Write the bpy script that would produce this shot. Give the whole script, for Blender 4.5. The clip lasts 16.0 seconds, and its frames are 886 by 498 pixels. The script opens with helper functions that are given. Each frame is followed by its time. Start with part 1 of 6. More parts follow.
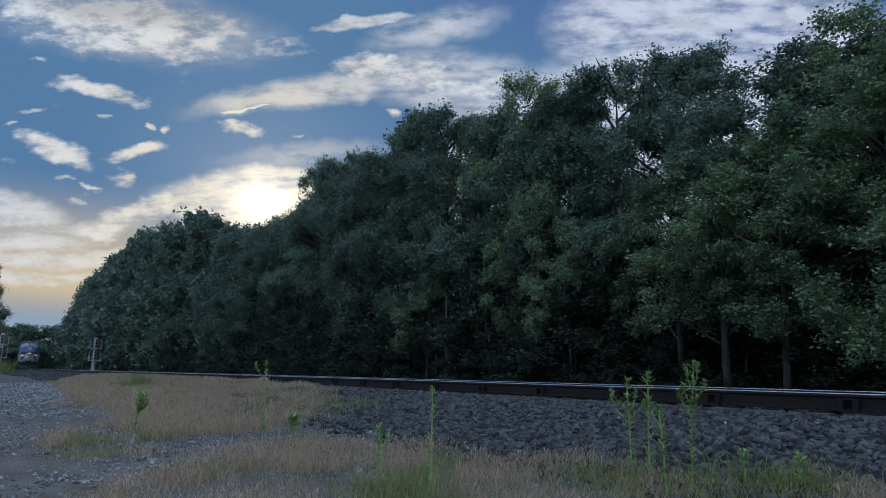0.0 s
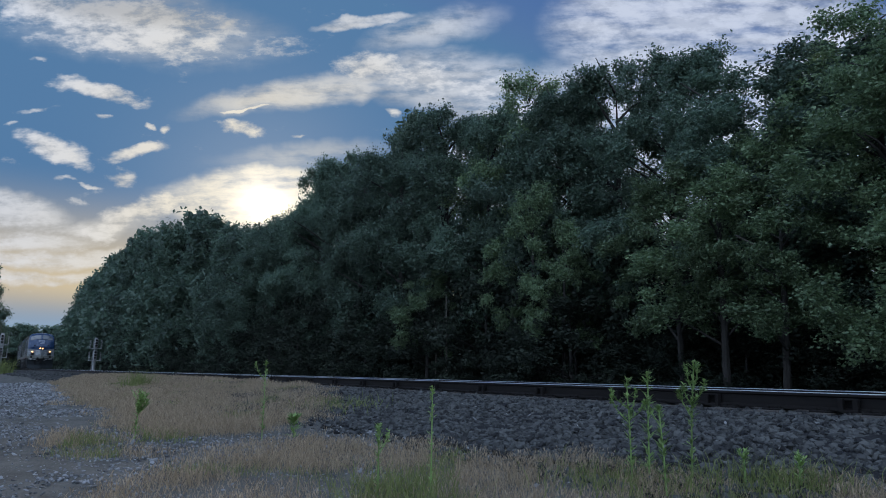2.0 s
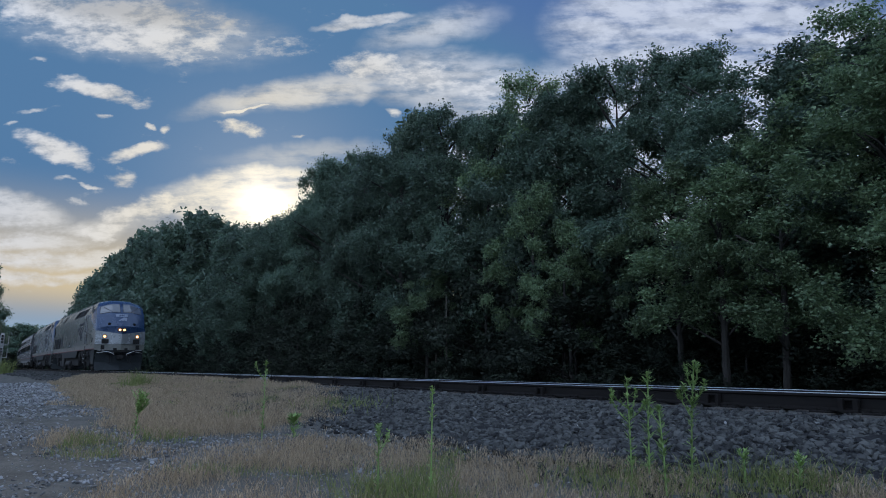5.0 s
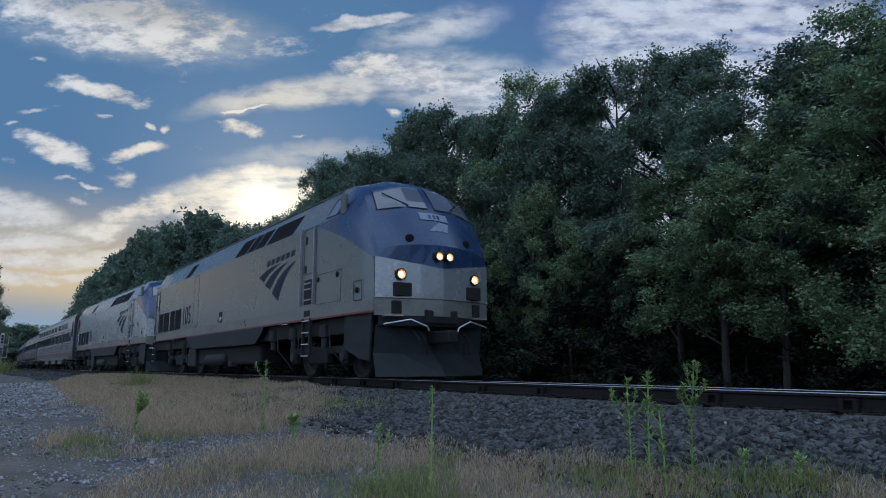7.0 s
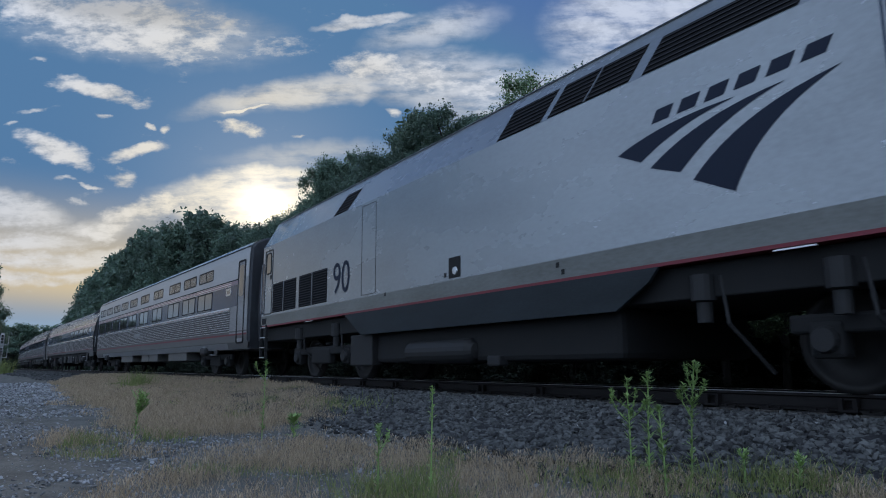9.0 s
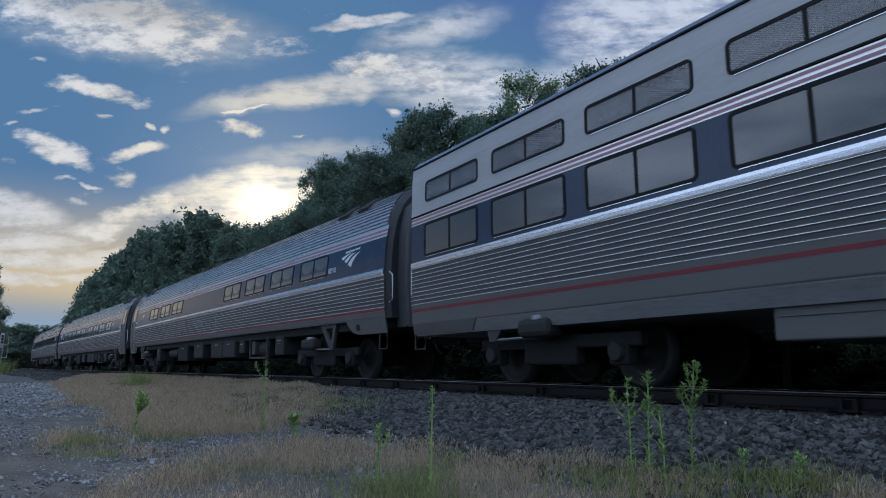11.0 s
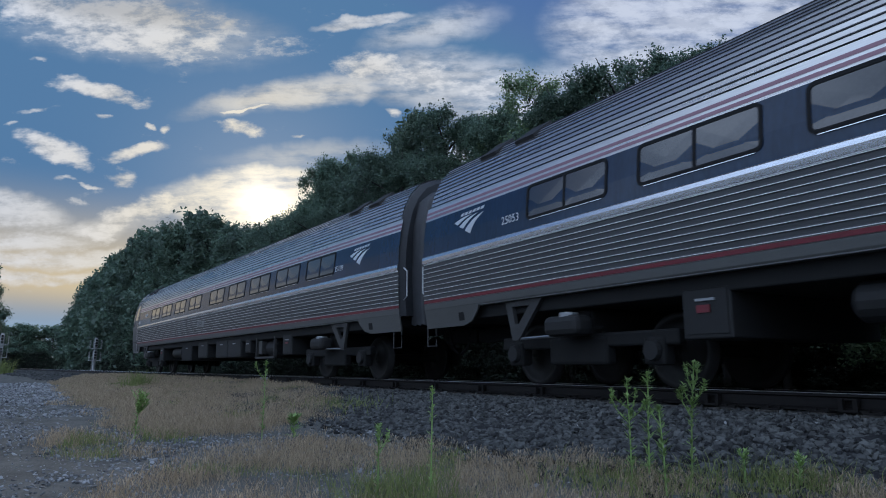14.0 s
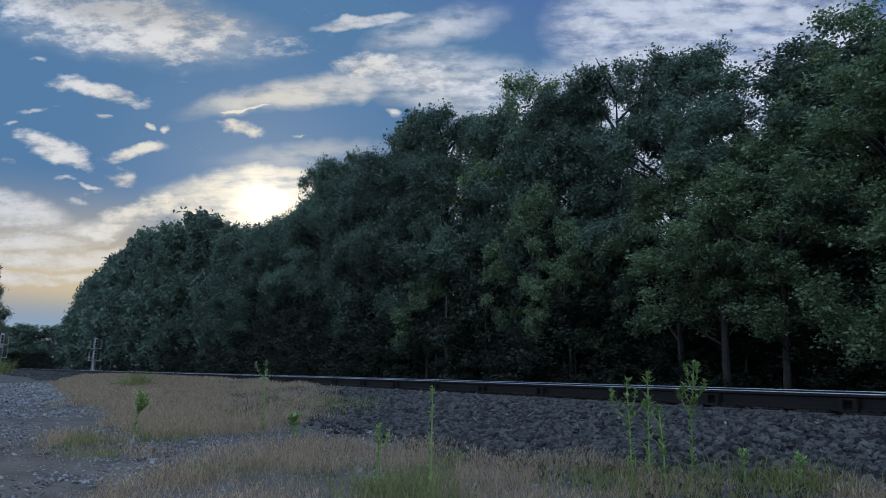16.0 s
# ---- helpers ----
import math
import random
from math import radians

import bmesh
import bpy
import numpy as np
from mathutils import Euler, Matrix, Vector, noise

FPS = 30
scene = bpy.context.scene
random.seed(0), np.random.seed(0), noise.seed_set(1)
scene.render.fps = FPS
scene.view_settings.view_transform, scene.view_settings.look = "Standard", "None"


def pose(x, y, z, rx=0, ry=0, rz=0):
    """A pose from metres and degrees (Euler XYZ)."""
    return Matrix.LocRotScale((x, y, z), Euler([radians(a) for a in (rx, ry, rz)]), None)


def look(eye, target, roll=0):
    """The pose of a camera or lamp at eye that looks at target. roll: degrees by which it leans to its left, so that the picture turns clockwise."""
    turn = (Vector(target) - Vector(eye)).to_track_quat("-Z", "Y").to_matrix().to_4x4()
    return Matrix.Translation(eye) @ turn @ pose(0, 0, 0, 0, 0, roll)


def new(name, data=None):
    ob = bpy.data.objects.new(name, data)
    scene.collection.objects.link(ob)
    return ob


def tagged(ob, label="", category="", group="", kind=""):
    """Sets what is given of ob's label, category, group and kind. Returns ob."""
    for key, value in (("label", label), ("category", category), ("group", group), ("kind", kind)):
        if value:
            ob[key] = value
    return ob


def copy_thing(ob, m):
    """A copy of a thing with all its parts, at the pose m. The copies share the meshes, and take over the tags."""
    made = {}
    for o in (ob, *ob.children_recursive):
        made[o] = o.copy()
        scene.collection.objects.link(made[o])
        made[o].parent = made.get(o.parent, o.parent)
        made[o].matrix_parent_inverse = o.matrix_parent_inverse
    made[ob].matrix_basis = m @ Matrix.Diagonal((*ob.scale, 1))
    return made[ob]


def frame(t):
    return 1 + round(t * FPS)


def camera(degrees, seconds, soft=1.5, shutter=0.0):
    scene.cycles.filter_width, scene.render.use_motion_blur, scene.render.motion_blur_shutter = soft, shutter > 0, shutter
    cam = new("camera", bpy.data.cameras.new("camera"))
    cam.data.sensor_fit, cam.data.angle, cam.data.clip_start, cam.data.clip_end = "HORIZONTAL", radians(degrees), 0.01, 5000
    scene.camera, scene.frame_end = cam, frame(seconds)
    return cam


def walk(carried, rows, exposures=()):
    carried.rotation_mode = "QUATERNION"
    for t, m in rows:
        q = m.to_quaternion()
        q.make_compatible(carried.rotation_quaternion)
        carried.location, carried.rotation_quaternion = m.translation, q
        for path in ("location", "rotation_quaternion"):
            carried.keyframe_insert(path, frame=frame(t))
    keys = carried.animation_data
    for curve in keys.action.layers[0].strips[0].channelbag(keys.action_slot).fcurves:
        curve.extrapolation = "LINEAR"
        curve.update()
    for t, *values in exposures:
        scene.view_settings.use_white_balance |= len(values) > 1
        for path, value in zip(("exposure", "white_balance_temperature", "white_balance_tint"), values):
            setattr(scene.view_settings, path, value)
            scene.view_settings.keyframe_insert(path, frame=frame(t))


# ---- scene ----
# the camera stands still on a low tripod beside the line
EYE = Vector((0.0, 0.0, 0.127))
YAW, PITCH, ROLL = 0.5505, 0.1845, 0.838
VIEW = Vector((-math.cos(YAW) * math.cos(PITCH), math.sin(YAW) * math.cos(PITCH), math.sin(PITCH)))
cam = camera(67.0, 16.0, soft=1.0, shutter=0.05)
walk(cam, [(0.0, look(EYE, EYE + VIEW, ROLL)), (16.0, look(EYE, EYE + VIEW, ROLL))])

# ---- light: a low sun behind thin cloud, blue evening sky with drifting clouds ----
SUN_AZ, SUN_EL = math.radians(16.2), math.radians(13.5)
SUN_DIR = Vector((-math.cos(SUN_AZ) * math.cos(SUN_EL), math.sin(SUN_AZ) * math.cos(SUN_EL), math.sin(SUN_EL)))
world = bpy.data.worlds.new("evening_sky")
scene.world = world
world.use_nodes = True
wt = world.node_tree
wt.nodes.clear()


def wnode(kind, *ins, **props):
    n = wt.nodes.new(kind)
    for k, v in props.items():
        setattr(n, k, v)
    for i, v in enumerate(ins):
        if v is None:
            continue
        if hasattr(v, "links"):
            wt.links.new(v, n.inputs[i])
        else:
            n.inputs[i].default_value = v
    return n


def wmath(op, *ins):
    return wnode("ShaderNodeMath", *ins, operation=op).outputs[0]


def wdot(v, c):
    return wnode("ShaderNodeVectorMath", v, tuple(c), operation="DOT_PRODUCT").outputs["Value"]


def wmix(f, a, b):
    n = wnode("ShaderNodeMix", data_type="RGBA")
    for i, v in ((0, f), (6, a), (7, b)):
        if hasattr(v, "links"):
            wt.links.new(v, n.inputs[i])
        else:
            n.inputs[i].default_value = v
    return n.outputs[2]


def wsmooth(v, lo, hi):
    n = wnode("ShaderNodeMapRange", v, lo, hi, 0.0, 1.0, interpolation_type="SMOOTHSTEP")
    return n.outputs[0]


way = wnode("ShaderNodeTexCoord").outputs["Generated"]
sky = wnode("ShaderNodeTexSky", sky_type="NISHITA", sun_disc=False, sun_elevation=SUN_EL, sun_rotation=math.atan2(SUN_DIR.x, SUN_DIR.y), air_density=1.0, dust_density=0.25, ozone_density=2.5)
# a flat chart of the western sky: u to the right, v up, in tangents from its middle
AX_R, AX_U, AX_F = (0.5254, 0.8508, 0.0144), (0.1487, -0.1084, 0.9829), (-0.8378, 0.5143, 0.1835)
fwd = wmath("MAXIMUM", wdot(way, AX_F), 0.05)
cu, cv = wmath("DIVIDE", wdot(way, AX_R), fwd), wmath("DIVIDE", wdot(way, AX_U), fwd)
ahead = wsmooth(wdot(way, AX_F), 0.25, 0.45)
chart = wnode("ShaderNodeCombineXYZ", cu, cv, 0.0).outputs[0]
pu, pv = cu, cv
for warp_scale, warp_u, warp_v in ((8.0, 0.075, 0.04), (34.0, 0.026, 0.018)):
    warp = wnode("ShaderNodeTexNoise", chart, noise_dimensions="3D")
    warp.inputs["Scale"].default_value, warp.inputs["Detail"].default_value = warp_scale, 6
    split = wnode("ShaderNodeSeparateColor", warp.outputs["Color"]).outputs
    pu = wmath("ADD", pu, wmath("MULTIPLY", wmath("SUBTRACT", split[0], 0.5), warp_u))
    pv = wmath("ADD", pv, wmath("MULTIPLY", wmath("SUBTRACT", split[1], 0.5), warp_v))
# puffy clouds and thin veils: middle, half length, half height, lean in degrees, density
PUFFS = [
    (-0.47, 0.335, 0.215, 0.058, -6, 1.0), (-0.60, 0.36, 0.11, 0.035, -18, 0.95), (-0.26, 0.31, 0.085, 0.022, -8, 0.6),
    (-0.520, 0.236, 0.080, 0.0165, -13, 1.0), (-0.552, 0.256, 0.036, 0.009, -8, 0.7),
    (-0.583, 0.152, 0.070, 0.021, -22, 1.0), (-0.458, 0.150, 0.062, 0.011, 14, 0.95), (-0.475, 0.108, 0.030, 0.018, -28, 0.9),
    (-0.105, 0.272, 0.060, 0.028, -8, 1.0), (-0.02, 0.254, 0.10, 0.032, -4, 0.9), (0.065, 0.240, 0.09, 0.03, -4, 0.85),
    (-0.297, 0.176, 0.040, 0.014, -4, 0.9), (-0.285, 0.2055, 0.052, 0.0038, 8, 1.1), (-0.407, 0.183, 0.013, 0.007, 10, 0.8),
    (-0.436, 0.189, 0.012, 0.006, -30, 0.8), (-0.518, 0.197, 0.014, 0.004, -5, 0.75), (-0.603, 0.21, 0.034, 0.005, 3, 0.7),
    (-0.645, 0.1925, 0.018, 0.004, 0, 0.7), (-0.569, 0.1055, 0.024, 0.005, -5, 0.7), (-0.527, 0.0955, 0.02, 0.004, -10, 0.65),
    (-0.219, 0.165, 0.012, 0.004, 0, 0.65), (-0.654, 0.133, 0.022, 0.008, -10, 0.65), (-0.08, 0.203, 0.018, 0.008, -25, 0.75),
    (-0.61, 0.29, 0.024, 0.005, -5, 0.7), (-0.545, 0.073, 0.022, 0.005, -15, 0.6),
    (-0.48, 0.044, 0.13, 0.024, 22, 0.95), (-0.40, 0.072, 0.08, 0.022, 12, 0.9),
]
VEILS = [
    (-0.19, 0.236, 0.20, 0.028, 9, 0.75), (-0.012, 0.33, 0.11, 0.034, 14, 0.6), (-0.113, 0.342, 0.075, 0.010, 10, 0.95), (0.02, 0.25, 0.16, 0.05, -2, 0.7),
    (0.30, 0.32, 0.15, 0.075, -8, 0.95), (0.46, 0.33, 0.24, 0.08, -6, 1.1), (0.38, 0.23, 0.26, 0.075, -2, 1.15), (0.14, 0.215, 0.15, 0.06, 0, 0.95), (0.35, 0.11, 0.40, 0.14, 0, 1.3),
    (-0.28, 0.080, 0.15, 0.045, 3, 1.25), (-0.637, 0.055, 0.09, 0.034, -10, 1.0), (-0.594, 0.018, 0.16, 0.022, 8, 0.8), (-0.60, -0.014, 0.22, 0.015, 3, 0.9), (-0.586, -0.041, 0.18, 0.011, 2, 0.8),
    (-0.46, 0.335, 0.24, 0.06, -6, 0.5), (-0.20, 0.14, 0.16, 0.02, 4, 0.35),
]


def bank(clouds):
    """How deep in the thickest of these clouds a direction lies."""
    best = None
    for mu, mv, a, b, lean, dens in clouds:
        c, s = math.cos(math.radians(lean)), math.sin(math.radians(lean))
        du, dv = wmath("SUBTRACT", pu, mu), wmath("SUBTRACT", pv, mv)
        e1 = wmath("ADD", wmath("MULTIPLY", du, c / a), wmath("MULTIPLY", dv, s / a))
        e2 = wmath("ADD", wmath("MULTIPLY", du, -s / b), wmath("MULTIPLY", dv, c / b))
        r2 = wmath("ADD", wmath("MULTIPLY", e1, e1), wmath("MULTIPLY", e2, e2))
        one = wmath("MULTIPLY", wnode("ShaderNodeMapRange", r2, 1.3, 0.0, 0.0, 1.0).outputs[0], dens)
        best = one if best is None else wmath("MAXIMUM", best, one)
    return best


def streaks(scale, stretch, lean, rough):
    mp = wnode("ShaderNodeMapping", chart)
    mp.inputs["Scale"].default_value, mp.inputs["Rotation"].default_value = (1.0, stretch, 1.0), (0, 0, math.radians(lean))
    n = wnode("ShaderNodeTexNoise", mp.outputs[0])
    n.inputs["Scale"].default_value, n.inputs["Detail"].default_value, n.inputs["Roughness"].default_value = scale, 14, rough
    return n.outputs[0]


fluff, combed = streaks(17.0, 2.2, -8, 0.66), streaks(9.0, 4.5, -14, 0.6)
dens = wmath("ADD", bank(PUFFS), wmath("MULTIPLY", wmath("SUBTRACT", fluff, 0.5), 2.3))
puffs = wsmooth(dens, 0.25, 1.1)
veil = wmath("MULTIPLY", wsmooth(bank(VEILS), 0.0, 0.75), wmath("MULTIPLY", wsmooth(wmath("ADD", combed, wmath("MULTIPLY", wmath("SUBTRACT", fluff, 0.5), 0.5)), 0.17, 0.62), 0.84))
west = wmath("MULTIPLY", wmath("MAXIMUM", puffs, veil), ahead)
# the rest of the sky: broken cloud all round
sep = wnode("ShaderNodeSeparateXYZ", way).outputs
up = wmath("MAXIMUM", sep[2], 0.06)
plane = wnode("ShaderNodeCombineXYZ", wmath("DIVIDE", sep[0], up), wmath("DIVIDE", sep[1], up), 0.0).outputs[0]
round_ = wnode("ShaderNodeTexNoise", plane)
round_.inputs["Scale"].default_value, round_.inputs["Detail"].default_value, round_.inputs["Roughness"].default_value = 1.1, 8, 0.6
rest = wmath("MULTIPLY", wmath("MULTIPLY", wsmooth(round_.outputs[0], 0.18, 0.62), wmath("SUBTRACT", 1.0, ahead)), wsmooth(sep[2], -0.02, 0.05))
clouds = wmath("MAXIMUM", west, rest)
# how near the sun a direction lies lights the cloud edges and warms the haze
near_sun = wmath("MAXIMUM", wdot(way, SUN_DIR), 0.0)
glow = wmath("POWER", near_sun, 90.0)
core = wmath("POWER", near_sun, 1600.0)
low = wmath("MULTIPLY", wmath("SUBTRACT", 1.0, wsmooth(sep[2], 0.10, 0.26)), wsmooth(sep[2], 0.05, 0.11))
blue = wnode("ShaderNodeMix", 1.0, data_type="RGBA", blend_type="MULTIPLY")
wt.links.new(sky.outputs[0], blue.inputs[6])
blue.inputs[7].default_value = (0.052, 0.066, 0.090, 1)
capped = wnode("ShaderNodeVectorMath", blue.outputs[2], (0.090, 0.200, 0.350), operation="MINIMUM").outputs[0]
haze = wmix(wmath("MULTIPLY", low, wmath("MULTIPLY", wmath("POWER", near_sun, 2.5), 0.9)), wmix(wmath("SUBTRACT", 1.0, wsmooth(sep[2], 0.045, 0.105)), capped, wmix(wsmooth(sep[2], 0.0, 0.045), (0.52, 0.42, 0.42, 1), (0.27, 0.37, 0.47, 1))), (0.74, 0.58, 0.32, 1))
# thick middles turn grey, thin rims catch the light
thick = wmath("MULTIPLY", wsmooth(bank([(-0.42, 0.372, 0.26, 0.045, -5, 1.0)]), 0.1, 0.8), 0.75)
shade = wmath("SUBTRACT", wmath("MAXIMUM", wsmooth(fluff, 0.25, 0.60), wmath("MULTIPLY", veil, 0.85)), thick)
cloud_lit = wmix(wmath("MAXIMUM", shade, 0.0), (0.29, 0.33, 0.39, 1), (0.72, 0.77, 0.84, 1))
cloud_warm = wmix(wmath("MULTIPLY", wmath("POWER", near_sun, 22.0), 0.8), cloud_lit, (0.84, 0.72, 0.47, 1))
cloud_warm = wmix(wmath("POWER", near_sun, 230.0), cloud_warm, (1.3, 1.15, 0.84, 1))
# the unseen eastern sky behind: high cloud, brightened to fill train and wood
east_fill_cloud = wmix(wsmooth(round_.outputs[0], 0.3, 0.7), (0.78, 1.06, 1.46, 1), (1.10, 1.36, 1.74, 1))
cloud_all = wmix(ahead, east_fill_cloud, cloud_warm)
mixed = wmix(wmath("MULTIPLY", clouds, 0.92), haze, cloud_all)
sunny = wnode("ShaderNodeMix", 1.0, data_type="RGBA", blend_type="ADD")
wt.links.new(mixed, sunny.inputs[6])
halo = wmix(wmath("ADD", wmath("MULTIPLY", core, 0.7), wmath("MULTIPLY", glow, 0.12)), (0.0, 0.0, 0.0, 1), (1.1, 0.92, 0.62, 1))
wt.links.new(halo, sunny.inputs[7])
balance = wnode("ShaderNodeVectorMath", sunny.outputs[2], (0.985, 1.0, 1.07), operation="MULTIPLY").outputs[0]
wbg = wnode("ShaderNodeBackground", balance, 1.0)
wt.links.new(wbg.outputs[0], wnode("ShaderNodeOutputWorld").inputs[0])

sun_data = bpy.data.lights.new("sun", "SUN")
sun_data.energy, sun_data.angle, sun_data.color = 1.2, math.radians(4.0), (1.0, 0.84, 0.66)
sun = new("sun", sun_data)
sun.matrix_world = look(SUN_DIR * 50, (0, 0, 0))
scene.view_settings.exposure = 0.0

# ---- the line of the track: an easy curve, easing into the opposite one far off ----
TRACK_Y = 7.452
_g = np.arange(-500.0, 121.0, 1.0)
_w = np.clip((_g + 22.88 + 30) / 30, 0, 1)
_kap = 2 * 0.0011947 * _w - 2 * 0.0003735 * (1 - _w)
_kap = np.where(_g < -180, 0.0, _kap)
_th = -np.concatenate([[0], np.cumsum((_kap[1:] + _kap[:-1]) / 2)])
_th -= np.interp(0, _g, _th)
_tx = np.concatenate([[0], np.cumsum((np.cos(_th[1:]) + np.cos(_th[:-1])) / 2)])
_ty = np.concatenate([[0], np.cumsum((np.sin(_th[1:]) + np.sin(_th[:-1])) / 2)])
_tx -= np.interp(0, _g, _tx)
_ty += TRACK_Y - np.interp(0, _g, _ty)


def on_track(s, lat=0.0):
    """The place at s metres along the line, lat metres to its far side, and the heading there."""
    x, y, a = np.interp(s, _g, _tx), np.interp(s, _g, _ty), np.interp(s, _g, _th)
    return x - math.sin(a) * lat, y + math.cos(a) * lat, a


def car_pose(s, half):
    """The pose of a car whose middle is at s and whose bogies lie half metres before and behind it."""
    xa, ya, _ = on_track(s - half)
    xb, yb, _ = on_track(s + half)
    m = Matrix.Translation(((xa + xb) / 2, (ya + yb) / 2, 0))
    return m @ Matrix.Rotation(math.atan2(yb - ya, xb - xa), 4, "Z") @ Matrix.Rotation(0.0214, 4, "X")


def travel(t):
    """Place along the line of the leading engine's rear end at t seconds."""
    return -23.792 + 17.401 * (t - 7.5) + 0.0124 * (t - 7.5) ** 2


# ---- materials ----
def material(name, col, rough=0.6, metal=0.0, col2=None, scale=3.0, stretch=(1, 1, 1), bump=0.0, fine=40.0, var=0.0, rough_var=0.0, spec=0.5, coat=0.0):
    """A procedural surface: two colours mixed by large stains and fine grain, with bump and uneven gloss."""
    m = bpy.data.materials.new(name)
    m.use_nodes = True
    nt = m.node_tree
    b = nt.nodes["Principled BSDF"]
    b.inputs["Roughness"].default_value, b.inputs["Metallic"].default_value = rough, metal
    b.inputs["Specular IOR Level"].default_value = spec
    b.inputs["Coat Weight"].default_value = coat
    tc = nt.nodes.new("ShaderNodeTexCoord")
    mp = nt.nodes.new("ShaderNodeMapping")
    mp.inputs["Scale"].default_value = stretch
    nt.links.new(tc.outputs["Object"], mp.inputs[0])
    big, small = nt.nodes.new("ShaderNodeTexNoise"), nt.nodes.new("ShaderNodeTexNoise")
    big.inputs["Scale"].default_value, big.inputs["Detail"].default_value, big.inputs["Roughness"].default_value = scale, 6, 0.65
    small.inputs["Scale"].default_value, small.inputs["Detail"].default_value = fine, 4
    for n in (big, small):
        nt.links.new(mp.outputs[0], n.inputs["Vector"])
    mixf = nt.nodes.new("ShaderNodeMath")
    mixf.operation = "MULTIPLY_ADD"
    mixf.inputs[1].default_value = 0.35
    nt.links.new(small.outputs[0], mixf.inputs[0])
    sc = nt.nodes.new("ShaderNodeMath")
    sc.operation = "MULTIPLY"
    sc.inputs[1].default_value = 0.65
    nt.links.new(big.outputs[0], sc.inputs[0])
    nt.links.new(sc.outputs[0], mixf.inputs[2])
    ramp = nt.nodes.new("ShaderNodeValToRGB")
    ramp.color_ramp.elements[0].position, ramp.color_ramp.elements[1].position = 0.36, 0.64
    ramp.color_ramp.elements[0].color = (*(col2 or tuple(c * (1 - var) for c in col)), 1)
    ramp.color_ramp.elements[1].color = (*col, 1)
    nt.links.new(mixf.outputs[0], ramp.inputs[0])
    last = ramp.outputs[0]
    if var:
        oi, hs = nt.nodes.new("ShaderNodeObjectInfo"), nt.nodes.new("ShaderNodeHueSaturation")
        mr = nt.nodes.new("ShaderNodeMapRange")
        mr.inputs[3].default_value, mr.inputs[4].default_value = 1 - var * 0.5, 1 + var * 0.5
        nt.links.new(oi.outputs["Random"], mr.inputs[0])
        nt.links.new(mr.outputs[0], hs.inputs["Value"])
        nt.links.new(last, hs.inputs["Color"])
        last = hs.outputs[0]
    nt.links.new(last, b.inputs["Base Color"])
    if rough_var:
        rr = nt.nodes.new("ShaderNodeMapRange")
        rr.inputs[3].default_value, rr.inputs[4].default_value = rough - rough_var, rough + rough_var
        nt.links.new(big.outputs[0], rr.inputs[0])
        nt.links.new(rr.outputs[0], b.inputs["Roughness"])
    if bump:
        bp = nt.nodes.new("ShaderNodeBump")
        bp.inputs["Strength"].default_value, bp.inputs["Distance"].default_value = bump, 0.02
        nt.links.new(mixf.outputs[0], bp.inputs["Height"])
        nt.links.new(bp.outputs[0], b.inputs["Normal"])
    return m


def lamp_glow(name, col, strength):
    m = bpy.data.materials.new(name)
    m.use_nodes = True
    b = m.node_tree.nodes["Principled BSDF"]
    b.inputs["Base Color"].default_value = (0.8, 0.7, 0.5, 1)
    b.inputs["Emission Color"].default_value, b.inputs["Emission Strength"].default_value = (*col, 1), strength
    return m


M_STEEL = material("brushed_steel", (0.76, 0.73, 0.70), 0.28, 0.9, (0.58, 0.55, 0.52), 1.2, (0.15, 1, 2.5), 0.03, 25, rough_var=0.08)
M_STEEL_DULL = material("weathered_steel", (0.33, 0.345, 0.36), 0.42, 0.7, (0.22, 0.22, 0.225), 1.5, (0.25, 1, 1.5), 0.05, 25, rough_var=0.1)
# one steel, two tones: hollows darkened like reflected ground, ridges brightened like sky
M_FLUTE_LOW = material("ground_dark_flute_steel", (0.074, 0.075, 0.078), 0.45, 0.4, (0.042, 0.042, 0.044), 1.2, (0.1, 1, 2), 0.02, 25, rough_var=0.08)
M_RIDGE_THIN = material("sky_bright_side_ridge", (0.97, 0.96, 0.95), 0.30, 0.4, (0.8, 0.8, 0.8), 2, (0.2, 1, 1))
M_DOOR = material("dark_door_steel", (0.105, 0.11, 0.12), 0.38, 0.45, (0.06, 0.062, 0.066), 1.6, (1, 1, 0.4), 0.02, 20, rough_var=0.1)
M_RIDGE = material("polished_ridge", (0.78, 0.79, 0.82), 0.22, 0.9, (0.65, 0.65, 0.66), 2, (0.2, 1, 1))
M_SILVER = material("silver_paint", (0.31, 0.33, 0.34), 0.27, 0.35, (0.235, 0.25, 0.255), 0.8, (0.5, 1, 1.2), 0.02, 18, rough_var=0.07, coat=0.15)
M_GREYBAND = material("grey_paint_band", (0.165, 0.17, 0.155), 0.42, 0.0, (0.10, 0.10, 0.085), 1.5, (0.4, 1, 1.4), 0.03, 20)
M_NAVY = material("navy_paint", (0.012, 0.032, 0.072), 0.2, 0.0, (0.006, 0.018, 0.042), 1.6, (1.2, 1, 0.35), 0.0, 20, rough_var=0.06, spec=0.4)
M_CABBLUE = material("cab_blue_paint", (0.024, 0.056, 0.125), 0.27, 0.15, (0.018, 0.043, 0.098), 1.4, (1, 1, 1), 0.02, 25, rough_var=0.06, coat=0.25)
M_LOGO = material("dark_blue_decal", (0.012, 0.018, 0.035), 0.6, spec=0.2)
M_NOSE_PALE = material("faded_nose_decal", (0.19, 0.23, 0.31), 0.45)
M_WHITE_DECAL = material("pale_decal", (0.55, 0.57, 0.6), 0.4)
